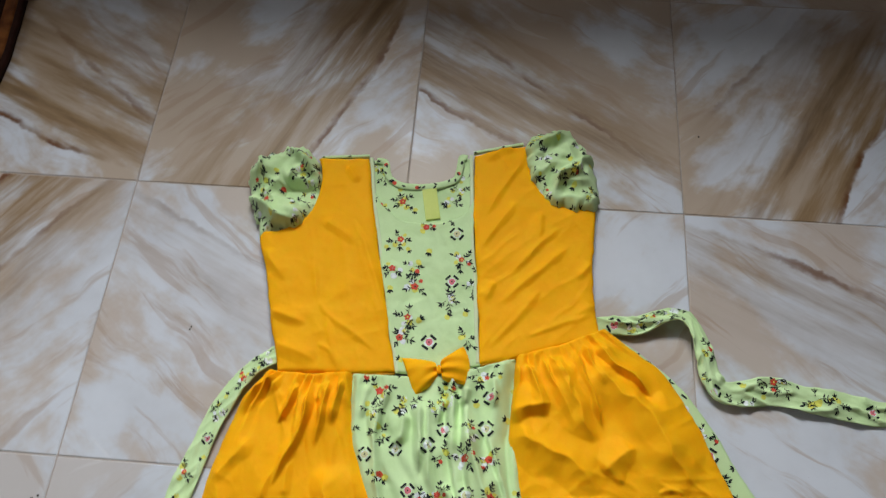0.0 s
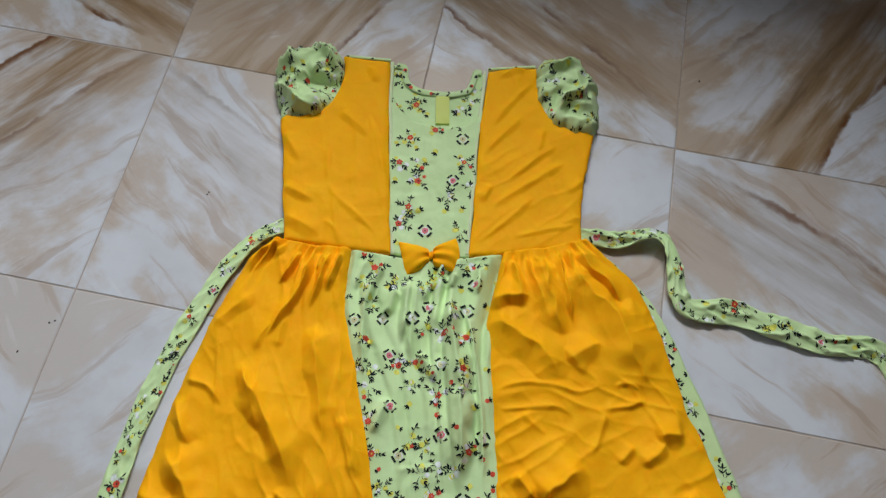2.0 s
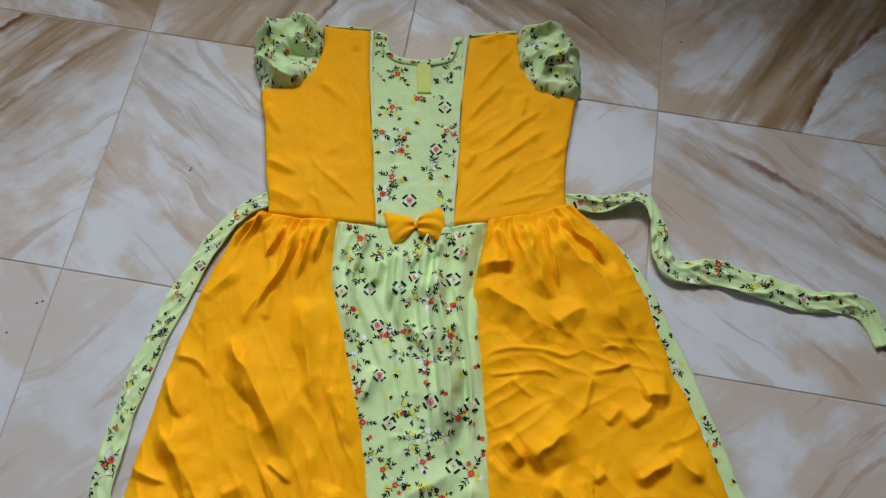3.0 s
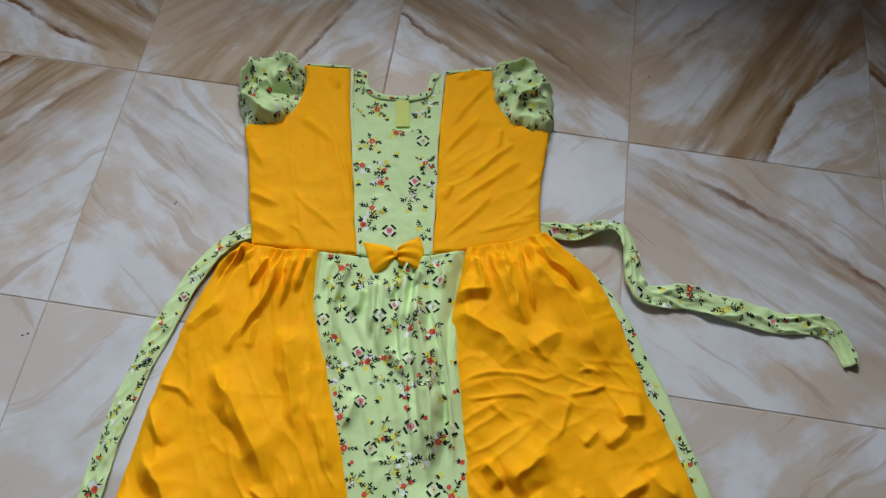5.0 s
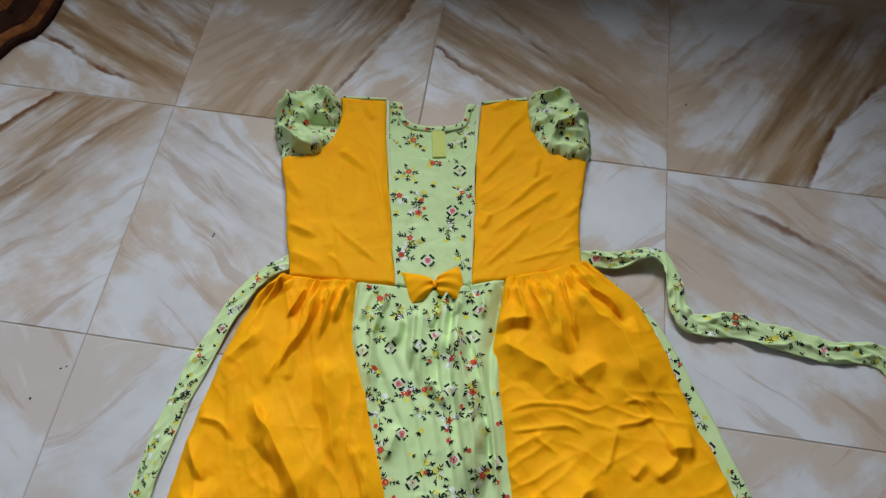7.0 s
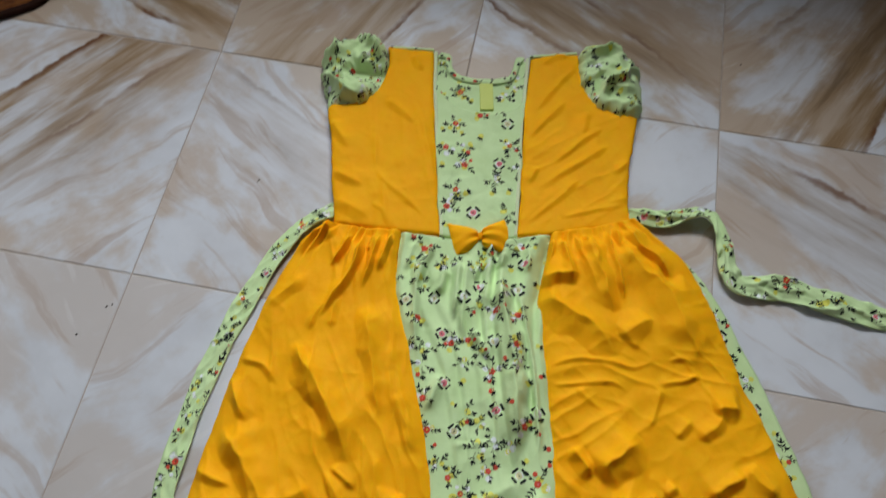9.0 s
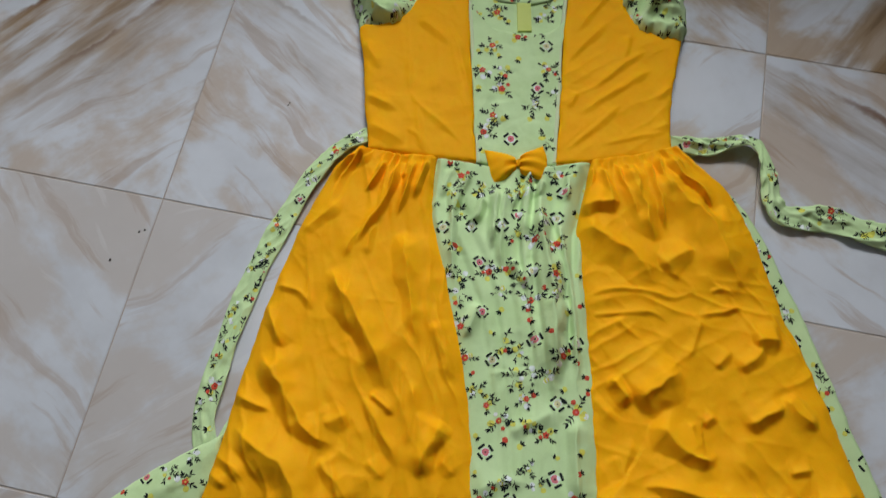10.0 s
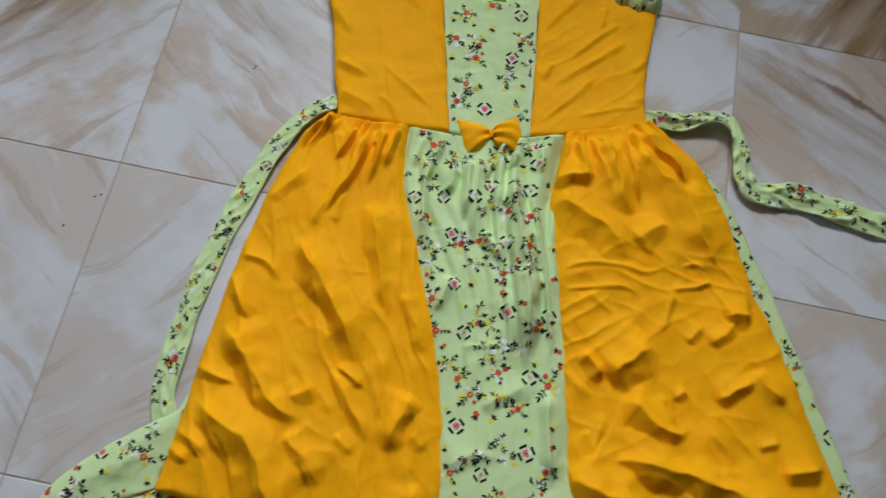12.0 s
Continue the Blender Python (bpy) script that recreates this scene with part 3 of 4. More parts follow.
# a turned corner of the under layer
flap, flap_s = drape("turned_corner", [(0.136, -0.524), (0.116, -0.539), (0.078, -0.571), (0.042, -0.614)], [(0.136, -0.545), (0.132, -0.596)], [(0.136, -0.524), (0.136, -0.545)], [(0.042, -0.614), (0.035, -0.639), (0.042, -0.650), (0.076, -0.631), (0.106, -0.611), (0.132, -0.596)],
    GREEN, dress, 0.012, 0.007, [([(0.052, -0.636), (0.082, -0.601), (0.119, -0.569)], 0.010, 0.0035), ([(0.099, -0.573), (0.127, -0.542)], 0.008, 0.002)], 14, "", 0.003, 0.0006, 0.014)
pr = Print(flap_s, 8)
pr.put([("S", 0.116, -0.572), ("K", 0.080, -0.575), ("b", 0.090, -0.590), ("S", 0.066, -0.621), ("b", 0.046, -0.616), ("W", 0.070, -0.608), ("b", 0.044, -0.640)])
pr.fill((0.03, -0.66), (0.15, -0.51), 0.016)
pr.done(flap)

SEAM_L = [(0.274, -0.206), (0.281, -0.260), (0.305, -0.317), (0.333, -0.387), (0.355, -0.449), (0.371, -0.509), (0.380, -0.587)]
SEAM_R = [(0.433, -0.176), (0.430, -0.236), (0.432, -0.279), (0.448, -0.347), (0.466, -0.427), (0.481, -0.507), (0.503, -0.563)]
CENTRE_L = [(x - 0.006, y) for x, y in SEAM_L] + [(0.372, -0.69)]
CENTRE_R = [(x + 0.006, y) for x, y in SEAM_R] + [(0.52, -0.66)]
CENTRE_FOLDS = [
    ([(0.381, -0.229), (0.395, -0.271), (0.413, -0.327), (0.424, -0.382), (0.431, -0.436)], 0.0180, 0.8),
    ([(0.402, -0.244), (0.416, -0.279), (0.432, -0.324), (0.445, -0.378), (0.454, -0.431)], -0.0054, 1.0),
    ([(0.342, -0.227), (0.345, -0.263), (0.348, -0.302)], -0.0084, 0.9),
    ([(0.312, -0.219), (0.306, -0.246), (0.304, -0.266)], 0.0060, 0.8),
    ([(0.368, -0.223), (0.362, -0.24), (0.36, -0.255)], 0.0054, 0.7),
    ([(0.331, -0.242), (0.327, -0.266), (0.317, -0.271)], 0.0084, 0.6),
    ([(0.367, -0.304), (0.382, -0.319), (0.391, -0.335)], 0.0084, 0.6),
    ([(0.346, -0.353), (0.341, -0.382), (0.333, -0.395)], -0.0084, 0.5),
    ([(0.394, -0.47), (0.423, -0.453), (0.441, -0.434)], 0.0132, 0.18),
]
CENTRE_BENDS = [
    ([(0.373, -0.53), (0.396, -0.515), (0.426, -0.512)], 0.0108, 0.18),
    ([(0.453, -0.442), (0.461, -0.492), (0.471, -0.53)], -0.0084, 0.6),
    ([(0.292, -0.216), (0.289, -0.24), (0.289, -0.255)], 0.0048, 0.7),
    ([(0.387, -0.213), (0.384, -0.233)], 0.0054, 0.8),
    ([(0.411, -0.198), (0.414, -0.22), (0.413, -0.236)], 0.0054, 0.8),
    ([(0.365, -0.421), (0.39, -0.415), (0.416, -0.408)], -0.0036, 0.25),
    ([(0.35, -0.22), (0.353, -0.255), (0.357, -0.297), (0.368, -0.325)], -0.0072, 0.8),
    ([(0.305, -0.223), (0.303, -0.265), (0.309, -0.307), (0.322, -0.346)], 0.0066, 0.8),
    ([(0.373, -0.216), (0.377, -0.256), (0.376, -0.293)], 0.0060, 0.7),
]
centre, centre_s = drape("skirt_centre_panel", CENTRE_L, CENTRE_R, [CENTRE_L[0], (0.355, -0.202), CENTRE_R[0]], [CENTRE_L[-1], (0.44, -0.69), CENTRE_R[-1]],
    GREEN, dress, 0.0155, 0.0085, [], 21, "pale green cotton with small red flower sprigs", 0.0018, 0.0004, 0.022, (7, 0.0170, 0.15), 0.006, 20, (-70, -85, 80, 95, 5, -20), 0.0008, 0.05, 0.003, 0.0008, (-80, 84), [(l, w, h * 2.0) for l, w, h in CENTRE_FOLDS + CENTRE_BENDS])
pr = Print(centre_s, 3)
pr.put([("K", 0.339, -0.313), ("K", 0.351, -0.363), ("K", 0.405, -0.381), ("K", 0.378, -0.492), ("K", 0.444, -0.503), ("K", 0.368, -0.256), ("K", 0.410, -0.222), ("k", 0.296, -0.284), ("k", 0.324, -0.277), ("k", 0.354, -0.272), ("k", 0.392, -0.314), ("k", 0.369, -0.407), ("k", 0.436, -0.436), ("k", 0.407, -0.529), ("k", 0.469, -0.561), ("k", 0.407, -0.252), ("k", 0.445, -0.376)])
pr.put([("S", 0.303, -0.223), ("S", 0.312, -0.301), ("S", 0.350, -0.321), ("S", 0.366, -0.315), ("S", 0.389, -0.283), ("S", 0.411, -0.281), ("W", 0.326, -0.348), ("S", 0.333, -0.381), ("S", 0.395, -0.344), ("W", 0.377, -0.390), ("S", 0.343, -0.410), ("S", 0.434, -0.392), ("W", 0.393, -0.420), ("S", 0.407, -0.437), ("S", 0.371, -0.450), ("S", 0.385, -0.462), ("S", 0.430, -0.466), ("b", 0.398, -0.462), ("b", 0.394, -0.478), ("W", 0.407, -0.509), ("S", 0.380, -0.533), ("S", 0.463, -0.516), ("W", 0.426, -0.548), ("S", 0.441, -0.560), ("S", 0.406, -0.572), ("S", 0.414, -0.316), ("b", 0.413, -0.432)])
pr.put([("b", 0.289, -0.210), ("b", 0.321, -0.242), ("W", 0.308, -0.264), ("W", 0.399, -0.200), ("b", 0.366, -0.214), ("W", 0.371, -0.225), ("b", 0.414, -0.187), ("b", 0.428, -0.242), ("b", 0.369, -0.357), ("b", 0.431, -0.350), ("b", 0.436, -0.308), ("W", 0.331, -0.233), ("b", 0.397, -0.230), ("S", 0.454, -0.440), ("b", 0.464, -0.475), ("b", 0.460, -0.406), ("b", 0.464, -0.495), ("b", 0.408, -0.481), ("b", 0.387, -0.585)])
pr.fill((0.26, -0.66), (0.52, -0.19), 0.0148, 420)
pr.done(centre)

# yellow skirt panels
LEFT_EDGE = [(0.190, -0.209), (0.164, -0.258), (0.149, -0.336), (0.139, -0.426), (0.136, -0.514), (0.132, -0.596)]
LEFT_HEM = [(0.132, -0.596), (0.197, -0.605), (0.249, -0.611)] + [(0.310, -0.624), (0.374, -0.630)]
LEFT_FOLDS = [
    ([(0.193, -0.35), (0.22, -0.378), (0.25, -0.412), (0.271, -0.446), (0.279, -0.461)], 0.0168, 1.0),
    ([(0.151, -0.443), (0.176, -0.465), (0.199, -0.493), (0.224, -0.509), (0.25, -0.519)], 0.0204, 1.0),
    ([(0.141, -0.515), (0.177, -0.53), (0.204, -0.544), (0.22, -0.565), (0.239, -0.591), (0.267, -0.604)], 0.0228, 1.0),
    ([(0.141, -0.394), (0.159, -0.419), (0.175, -0.441)], 0.0096, 0.8),
    ([(0.133, -0.485), (0.156, -0.491), (0.182, -0.497)], 0.0078, 0.8),
    ([(0.256, -0.293), (0.271, -0.338), (0.283, -0.371), (0.299, -0.419)], -0.0132, 0.8),
    ([(0.3, -0.44), (0.306, -0.482), (0.305, -0.513)], 0.0060, 0.7),
    ([(0.303, -0.379), (0.322, -0.408), (0.335, -0.439)], 0.0096, 0.7),
]
LEFT_BENDS = [
    ([(0.256, -0.465), (0.271, -0.481), (0.291, -0.506), (0.303, -0.525)], 0.0090, 0.8),
    ([(0.336, -0.472), (0.326, -0.499), (0.319, -0.528)], 0.0144, 0.9),
    ([(0.261, -0.461), (0.292, -0.478)], 0.0078, 0.8),
    ([(0.225, -0.499), (0.249, -0.482)], 0.0144, 0.6),
    ([(0.228, -0.524), (0.254, -0.549), (0.271, -0.57)], 0.0156, 0.6),
    ([(0.338, -0.586), (0.35, -0.569), (0.354, -0.546)], 0.0120, 0.7),
    ([(0.131, -0.543), (0.151, -0.549), (0.173, -0.562)], 0.0090, 0.7),
    ([(0.133, -0.558), (0.145, -0.564), (0.157, -0.569)], 0.0072, 0.7),
    ([(0.145, -0.376), (0.17, -0.378), (0.193, -0.396)], 0.0066, 0.7),
    ([(0.281, -0.411), (0.293, -0.463), (0.299, -0.509), (0.308, -0.548)], -0.0042, 0.6),
]
LEFT_CREASES = [
    ([(0.156, -0.32), (0.173, -0.297), (0.193, -0.272)], 0.0096, 0.5),
    ([(0.205, -0.337), (0.211, -0.312), (0.229, -0.286)], 0.0054, 0.7),
    ([(0.227, -0.329), (0.226, -0.305), (0.232, -0.292)], 0.0054, 0.7),
    ([(0.22, -0.491), (0.237, -0.475)], 0.0060, 0.4),
    ([(0.274, -0.52), (0.293, -0.536)], 0.0084, 0.5),
    ([(0.338, -0.507), (0.356, -0.518)], 0.0084, 0.4),
    ([(0.214, -0.376), (0.247, -0.373), (0.279, -0.368)], 0.0036, 0.5),
]
LEFT_PLEATS = [
    ([(0.225, -0.222), (0.219, -0.244), (0.208, -0.263)], 0.0048, 1.0),
    ([(0.236, -0.223), (0.235, -0.259), (0.224, -0.291), (0.211, -0.324)], 0.0060, 1.0),
    ([(0.255, -0.216), (0.251, -0.252), (0.247, -0.283)], 0.0048, 0.9),
    ([(0.267, -0.214), (0.263, -0.235), (0.26, -0.261)], 0.0054, 1.0),
    ([(0.207, -0.216), (0.181, -0.233), (0.162, -0.253)], 0.0156, 0.35),
    ([(0.28, -0.214), (0.276, -0.242)], 0.0048, 0.8),
    ([(0.246, -0.219), (0.245, -0.242)], 0.0042, 0.8),
]
skl, _ = drape("skirt_side_panel", LEFT_EDGE, SEAM_L + [(0.374, -0.630)], [(0.190, -0.209), (0.230, -0.209), (0.274, -0.206)], LEFT_HEM,
    YELLOW, dress, 0.0165, 0.0092, [], 31, "", 0.0015, 0.0004, 0.010, (8, 0.0070, 0.045), 0.0035, 34, (-68, -58, -50, -45, 55, -80), 0.0014, wrinkle=0.0024, runs=(-57, -80, -66), ridges=LEFT_FOLDS + LEFT_BENDS + LEFT_CREASES + [(l, w, h * 2.2) for l, w, h in LEFT_PLEATS], sides=(0.55, 1.0))
RIGHT_EDGE = [(0.520, -0.144), (0.547, -0.164), (0.577, -0.187), (0.599, -0.219), (0.616, -0.253), (0.629, -0.281), (0.641, -0.309), (0.658, -0.337), (0.684, -0.387), (0.711, -0.442), (0.735, -0.487)]
RIGHT_HEM = [(0.503, -0.563), (0.587, -0.540), (0.670, -0.512), (0.735, -0.487)]
RIGHT_FOLDS = [
    ([(0.505, -0.166), (0.516, -0.199), (0.541, -0.215), (0.566, -0.242), (0.587, -0.28), (0.601, -0.304)], -0.0276, 1.0),
    ([(0.474, -0.174), (0.481, -0.203), (0.495, -0.232), (0.509, -0.269)], 0.0204, 1.0),
    ([(0.425, -0.241), (0.446, -0.228), (0.474, -0.224)], 0.0192, 0.9),
    ([(0.425, -0.261), (0.456, -0.262), (0.486, -0.277), (0.518, -0.306)], 0.0252, 0.8),
    ([(0.512, -0.287), (0.529, -0.269), (0.551, -0.255)], 0.0180, 0.7),
    ([(0.505, -0.422), (0.521, -0.405), (0.534, -0.391), (0.546, -0.379)], 0.0252, 1.0),
    ([(0.48, -0.402), (0.495, -0.416), (0.505, -0.421)], 0.0108, 1.0),
    ([(0.52, -0.439), (0.536, -0.444), (0.553, -0.456), (0.573, -0.461), (0.591, -0.452)], 0.0180, 1.0),
]
RIGHT_BENDS = [
    ([(0.476, -0.509), (0.494, -0.521), (0.524, -0.524), (0.561, -0.518)], 0.0276, 1.0),
    ([(0.511, -0.497), (0.541, -0.492), (0.576, -0.492), (0.601, -0.495), (0.627, -0.5), (0.652, -0.505), (0.681, -0.501), (0.711, -0.485)], 0.0216, 1.0),
    ([(0.67, -0.476), (0.695, -0.468), (0.714, -0.461)], 0.0132, 0.8),
    ([(0.606, -0.423), (0.626, -0.408), (0.647, -0.393)], 0.0132, 0.7),
    ([(0.598, -0.372), (0.611, -0.357), (0.622, -0.342)], 0.0096, 0.7),
    ([(0.609, -0.342), (0.624, -0.336), (0.64, -0.334)], 0.0144, 0.7),
    ([(0.639, -0.388), (0.657, -0.402), (0.674, -0.416)], -0.0120, 0.7),
]
RIGHT_CREASES = [
    ([(0.445, -0.33), (0.463, -0.318), (0.49, -0.311), (0.511, -0.31), (0.533, -0.312), (0.56, -0.295)], 0.0042, 0.8),
    ([(0.453, -0.346), (0.487, -0.336), (0.514, -0.331), (0.532, -0.339)], 0.0042, 0.8),
    ([(0.556, -0.325), (0.583, -0.316), (0.599, -0.304)], 0.0048, 0.8),
    ([(0.564, -0.299), (0.578, -0.295), (0.593, -0.3)], 0.0048, 0.7),
    ([(0.558, -0.327), (0.556, -0.35), (0.548, -0.375)], 0.0048, 0.7),
    ([(0.57, -0.429), (0.581, -0.416)], 0.0072, 0.7),
    ([(0.556, -0.427), (0.562, -0.441), (0.568, -0.454)], 0.0096, 0.7),
    ([(0.649, -0.456), (0.672, -0.448)], 0.0084, 0.6),
    ([(0.577, -0.374), (0.591, -0.352)], 0.0084, 0.6),
    ([(0.582, -0.508), (0.598, -0.519), (0.616, -0.526)], 0.0096, 0.7),
]
RIGHT_WRINKLES = [
    ([(0.508, -0.452), (0.504, -0.484), (0.51, -0.508)], 0.0072, 0.5),
    ([(0.453, -0.41), (0.483, -0.436), (0.5, -0.446)], -0.0072, 0.5),
    ([(0.492, -0.471), (0.505, -0.493)], 0.0084, 0.4),
    ([(0.477, -0.343), (0.512, -0.365)], 0.0072, 0.5),
    ([(0.452, -0.377), (0.473, -0.395)], 0.0084, 0.5),
]
RIGHT_PLEATS = [
    ([(0.456, -0.177), (0.468, -0.203), (0.48, -0.226), (0.493, -0.251)], 0.0060, 1.0),
    ([(0.443, -0.183), (0.449, -0.2), (0.456, -0.218), (0.459, -0.234)], 0.0060, 1.0),
    ([(0.488, -0.166), (0.496, -0.191), (0.509, -0.222), (0.52, -0.252)], 0.0066, 1.0),
    ([(0.508, -0.156), (0.522, -0.179), (0.545, -0.194), (0.565, -0.215)], 0.0078, 0.9),
    ([(0.465, -0.176), (0.477, -0.199), (0.487, -0.222)], 0.0048, 0.9),
    ([(0.498, -0.161), (0.507, -0.185), (0.519, -0.206)], 0.0054, 0.9),
    ([(0.435, -0.186), (0.436, -0.206), (0.433, -0.226)], 0.0048, 0.7),
]
skr, _ = drape("skirt_side_panel", SEAM_R[:-1] + [(0.503, -0.563)], RIGHT_EDGE, [(0.433, -0.176), (0.475, -0.162), (0.520, -0.142)], RIGHT_HEM,
    YELLOW, dress, 0.0165, 0.0092, [], 39, "", 0.0015, 0.0004, 0.010, (7, 0.0070, 0.050), 0.0035, 34, (-55, -35, -15, 5, 40, 60, -70), 0.0014, wrinkle=0.0024, runs=(-48, -6, 36), ridges=RIGHT_FOLDS + RIGHT_BENDS + RIGHT_CREASES + RIGHT_WRINKLES + [(l, w, h * 2.2) for l, w, h in RIGHT_PLEATS], sides=(1.0, 0.85))

# bodice: back of the neck first, then the front over it
BACK_NECK = [(0.260, 0.041), (0.269, 0.042), (0.279, 0.039), (0.282, 0.029), (0.288, 0.017), (0.305, 0.011), (0.335, 0.012), (0.357, 0.022), (0.362, 0.032), (0.363, 0.043), (0.364, 0.051), (0.370, 0.052), (0.376, 0.053)]
back, back_s = drape("neck_back", [BACK_NECK[0], (0.268, -0.05)], [BACK_NECK[-1], (0.385, -0.05)], BACK_NECK, [(0.268, -0.05), (0.33, -0.06), (0.385, -0.05)],
    GREEN, dress, 0.0075, 0.0050, [], 41, "pale green floral back of the neckline", 0.0024, 0.0004, 0.006)
pr = Print(back_s, 4)
pr.put([("W", 0.271, 0.032), ("W", 0.280, 0.021), ("b", 0.299, 0.005), ("b", 0.335, 0.011), ("W", 0.363, 0.007), ("W", 0.370, 0.024), ("S", 0.279, -0.016), ("S", 0.303, -0.010), ("W", 0.355, -0.007), ("b", 0.318, -0.019)], 0.9)
pr.done(back)
placket = part("placket", box(bmesh.new(), (-0.0080, -0.019, 0.0072), (0.0080, 0.019, 0.0104), 0.0004), LIME, dress, "lime yellow button placket")
placket.matrix_basis = pose(0.3345, -0.0115, 0.0, 0, 0, 11)

BOD_SEAM_L = [(0.261, 0.041), (0.270, -0.011), (0.282, -0.063), (0.302, -0.146), (0.315, -0.203)]
BOD_SEAM_R = [(0.377, 0.052), (0.380, 0.013), (0.383, -0.041), (0.391, -0.113), (0.398, -0.188)]
NECK = [(0.270, 0.001), (0.284, -0.020), (0.308, -0.036), (0.341, -0.036), (0.369, -0.025), (0.381, -0.003)]
FRONT_FOLDS = [
    ([(0.318, -0.129), (0.330, -0.154)], 0.008, 0.0016),
    ([(0.305, -0.081), (0.320, -0.128)], 0.008, 0.0016),
    ([(0.371, -0.139), (0.384, -0.177)], 0.008, 0.0016),
    ([(0.334, -0.052), (0.339, -0.088)], 0.010, 0.0012),
]
front, front_s = drape("bodice_centre_panel", [NECK[0]] + BOD_SEAM_L[2:], [NECK[-1]] + BOD_SEAM_R[2:], NECK, [BOD_SEAM_L[-1], (0.358, -0.200), BOD_SEAM_R[-1]],
    GREEN, dress, 0.0125, 0.0118, FRONT_FOLDS, 43, "pale green cotton with small red flower sprigs", 0.0022, 0.0005, 0.006, None, 0.007, 14, (-70, -80, 75, -40), 0.0006)
pr = Print(front_s, 6)
pr.put([("k", 0.365, -0.048), ("K", 0.364, -0.103), ("K", 0.346, -0.170), ("S", 0.306, -0.058), ("b", 0.315, -0.069), ("S", 0.326, -0.111), ("S", 0.301, -0.093), ("S", 0.372, -0.078), ("W", 0.361, -0.123), ("b", 0.362, -0.142), ("b", 0.338, -0.070), ("S", 0.322, -0.145), ("b", 0.334, -0.148), ("S", 0.316, -0.167), ("W", 0.383, -0.164), ("S", 0.332, -0.042), ("b", 0.292, -0.068), ("b", 0.301, -0.115), ("b", 0.327, -0.094), ("b", 0.380, -0.137), ("b", 0.320, -0.190), ("W", 0.322, -0.088)])
pr.fill((0.26, -0.21), (0.41, 0.0), 0.021)
pr.done(front)


def trim_strip(name, line, width, z, mat, label=""):
    p = spline(line, 90)
    t = np.gradient(p, axis=0)
    t /= np.linalg.norm(t, axis=1)[:, None]
    nrm = np.stack([-t[:, 1], t[:, 0]], 1)
    f = np.linspace(-0.5, 0.5, 5)
    g = p[:, None] + nrm[:, None] * f[None, :, None] * width
    hz = z + 0.0006 * (1 - (2 * f[None]) ** 2) + 0.0004 * lattice(g[..., 0] * 90, g[..., 1] * 90, 2)
    return sheet(name, g, hz, mat, dress, label, 0.003)


trim_strip("piping", [(x + 0.0024, y) for x, y in BOD_SEAM_L], 0.0040, 0.0123, PIPE, "pale green piping")
trim_strip("piping", [(x - 0.0026, y) for x, y in BOD_SEAM_R], 0.0040, 0.0123, PIPE, "pale green piping")

WAIST_L = [(0.200, -0.211), (0.239, -0.209), (0.287, -0.206), (0.315, -0.203)]
WAIST_R = [(0.398, -0.188), (0.428, -0.181), (0.468, -0.168), (0.514, -0.151)]
BODL_SIDE = [(0.205, 0.035), (0.211, 0.009), (0.208, -0.023), (0.194, -0.047), (0.174, -0.057), (0.157, -0.064), (0.170, -0.109), (0.184, -0.157), (0.200, -0.211)]
BODR_SIDE = [(0.434, 0.068), (0.440, 0.038), (0.453, 0.009), (0.478, -0.007), (0.496, -0.009), (0.511, -0.009), (0.510, -0.052), (0.509, -0.103), (0.514, -0.151)]
BODL_FOLDS = [
    ([(0.218, -0.042), (0.245, -0.056), (0.262, -0.071)], 0.0060, 0.0026),
    ([(0.250, -0.035), (0.270, -0.070), (0.290, -0.118), (0.304, -0.157)], 0.0040, 0.0030),
    ([(0.229, -0.134), (0.246, -0.152), (0.276, -0.170), (0.298, -0.186)], 0.0045, 0.0030),
    ([(0.233, -0.180), (0.249, -0.187), (0.263, -0.207)], 0.0040, 0.0026),
    ([(0.218, -0.088), (0.230, -0.138)], 0.0030, 0.0014),
    ([(0.181, -0.148), (0.223, -0.161)], 0.0080, 0.0016),
    ([(0.191, -0.182), (0.239, -0.199)], 0.0090, 0.0018),
    ([(0.239, 0.028), (0.254, 0.006)], 0.0070, 0.0024),
    ([(0.165, -0.081), (0.192, -0.117)], 0.0080, 0.0016),
    ([(0.237, -0.143), (0.260, -0.208)], 0.0040, 0.0018),
]
BODR_FOLDS = [
    ([(0.434, 0.046), (0.412, 0.012), (0.392, -0.028)], 0.0055, 0.0032),
    ([(0.428, -0.004), (0.407, -0.036), (0.390, -0.067)], 0.0050, 0.0030),
    ([(0.475, -0.033), (0.447, -0.062), (0.420, -0.097)], 0.0060, 0.0020),
    ([(0.484, -0.054), (0.456, -0.082), (0.428, -0.110), (0.407, -0.132)], 0.0060, 0.0022),
    ([(0.456, -0.104), (0.433, -0.137), (0.402, -0.175)], 0.0050, 0.0028),
    ([(0.507, -0.129), (0.471, -0.144), (0.436, -0.161)], 0.0040, 0.0020),
    ([(0.509, -0.071), (0.490, -0.093)], 0.0060, 0.0024),
    ([(0.453, -0.015), (0.452, -0.053)], 0.0050, 0.0018),
    ([(0.421, 0.068), (0.390, 0.044)], 0.0070, 0.0022),
    ([(0.408, -0.100), (0.399, -0.123)], 0.0050, 0.0018),
    ([(0.508, -0.118), (0.488, -0.133)], 0.0040, 0.0020),
]
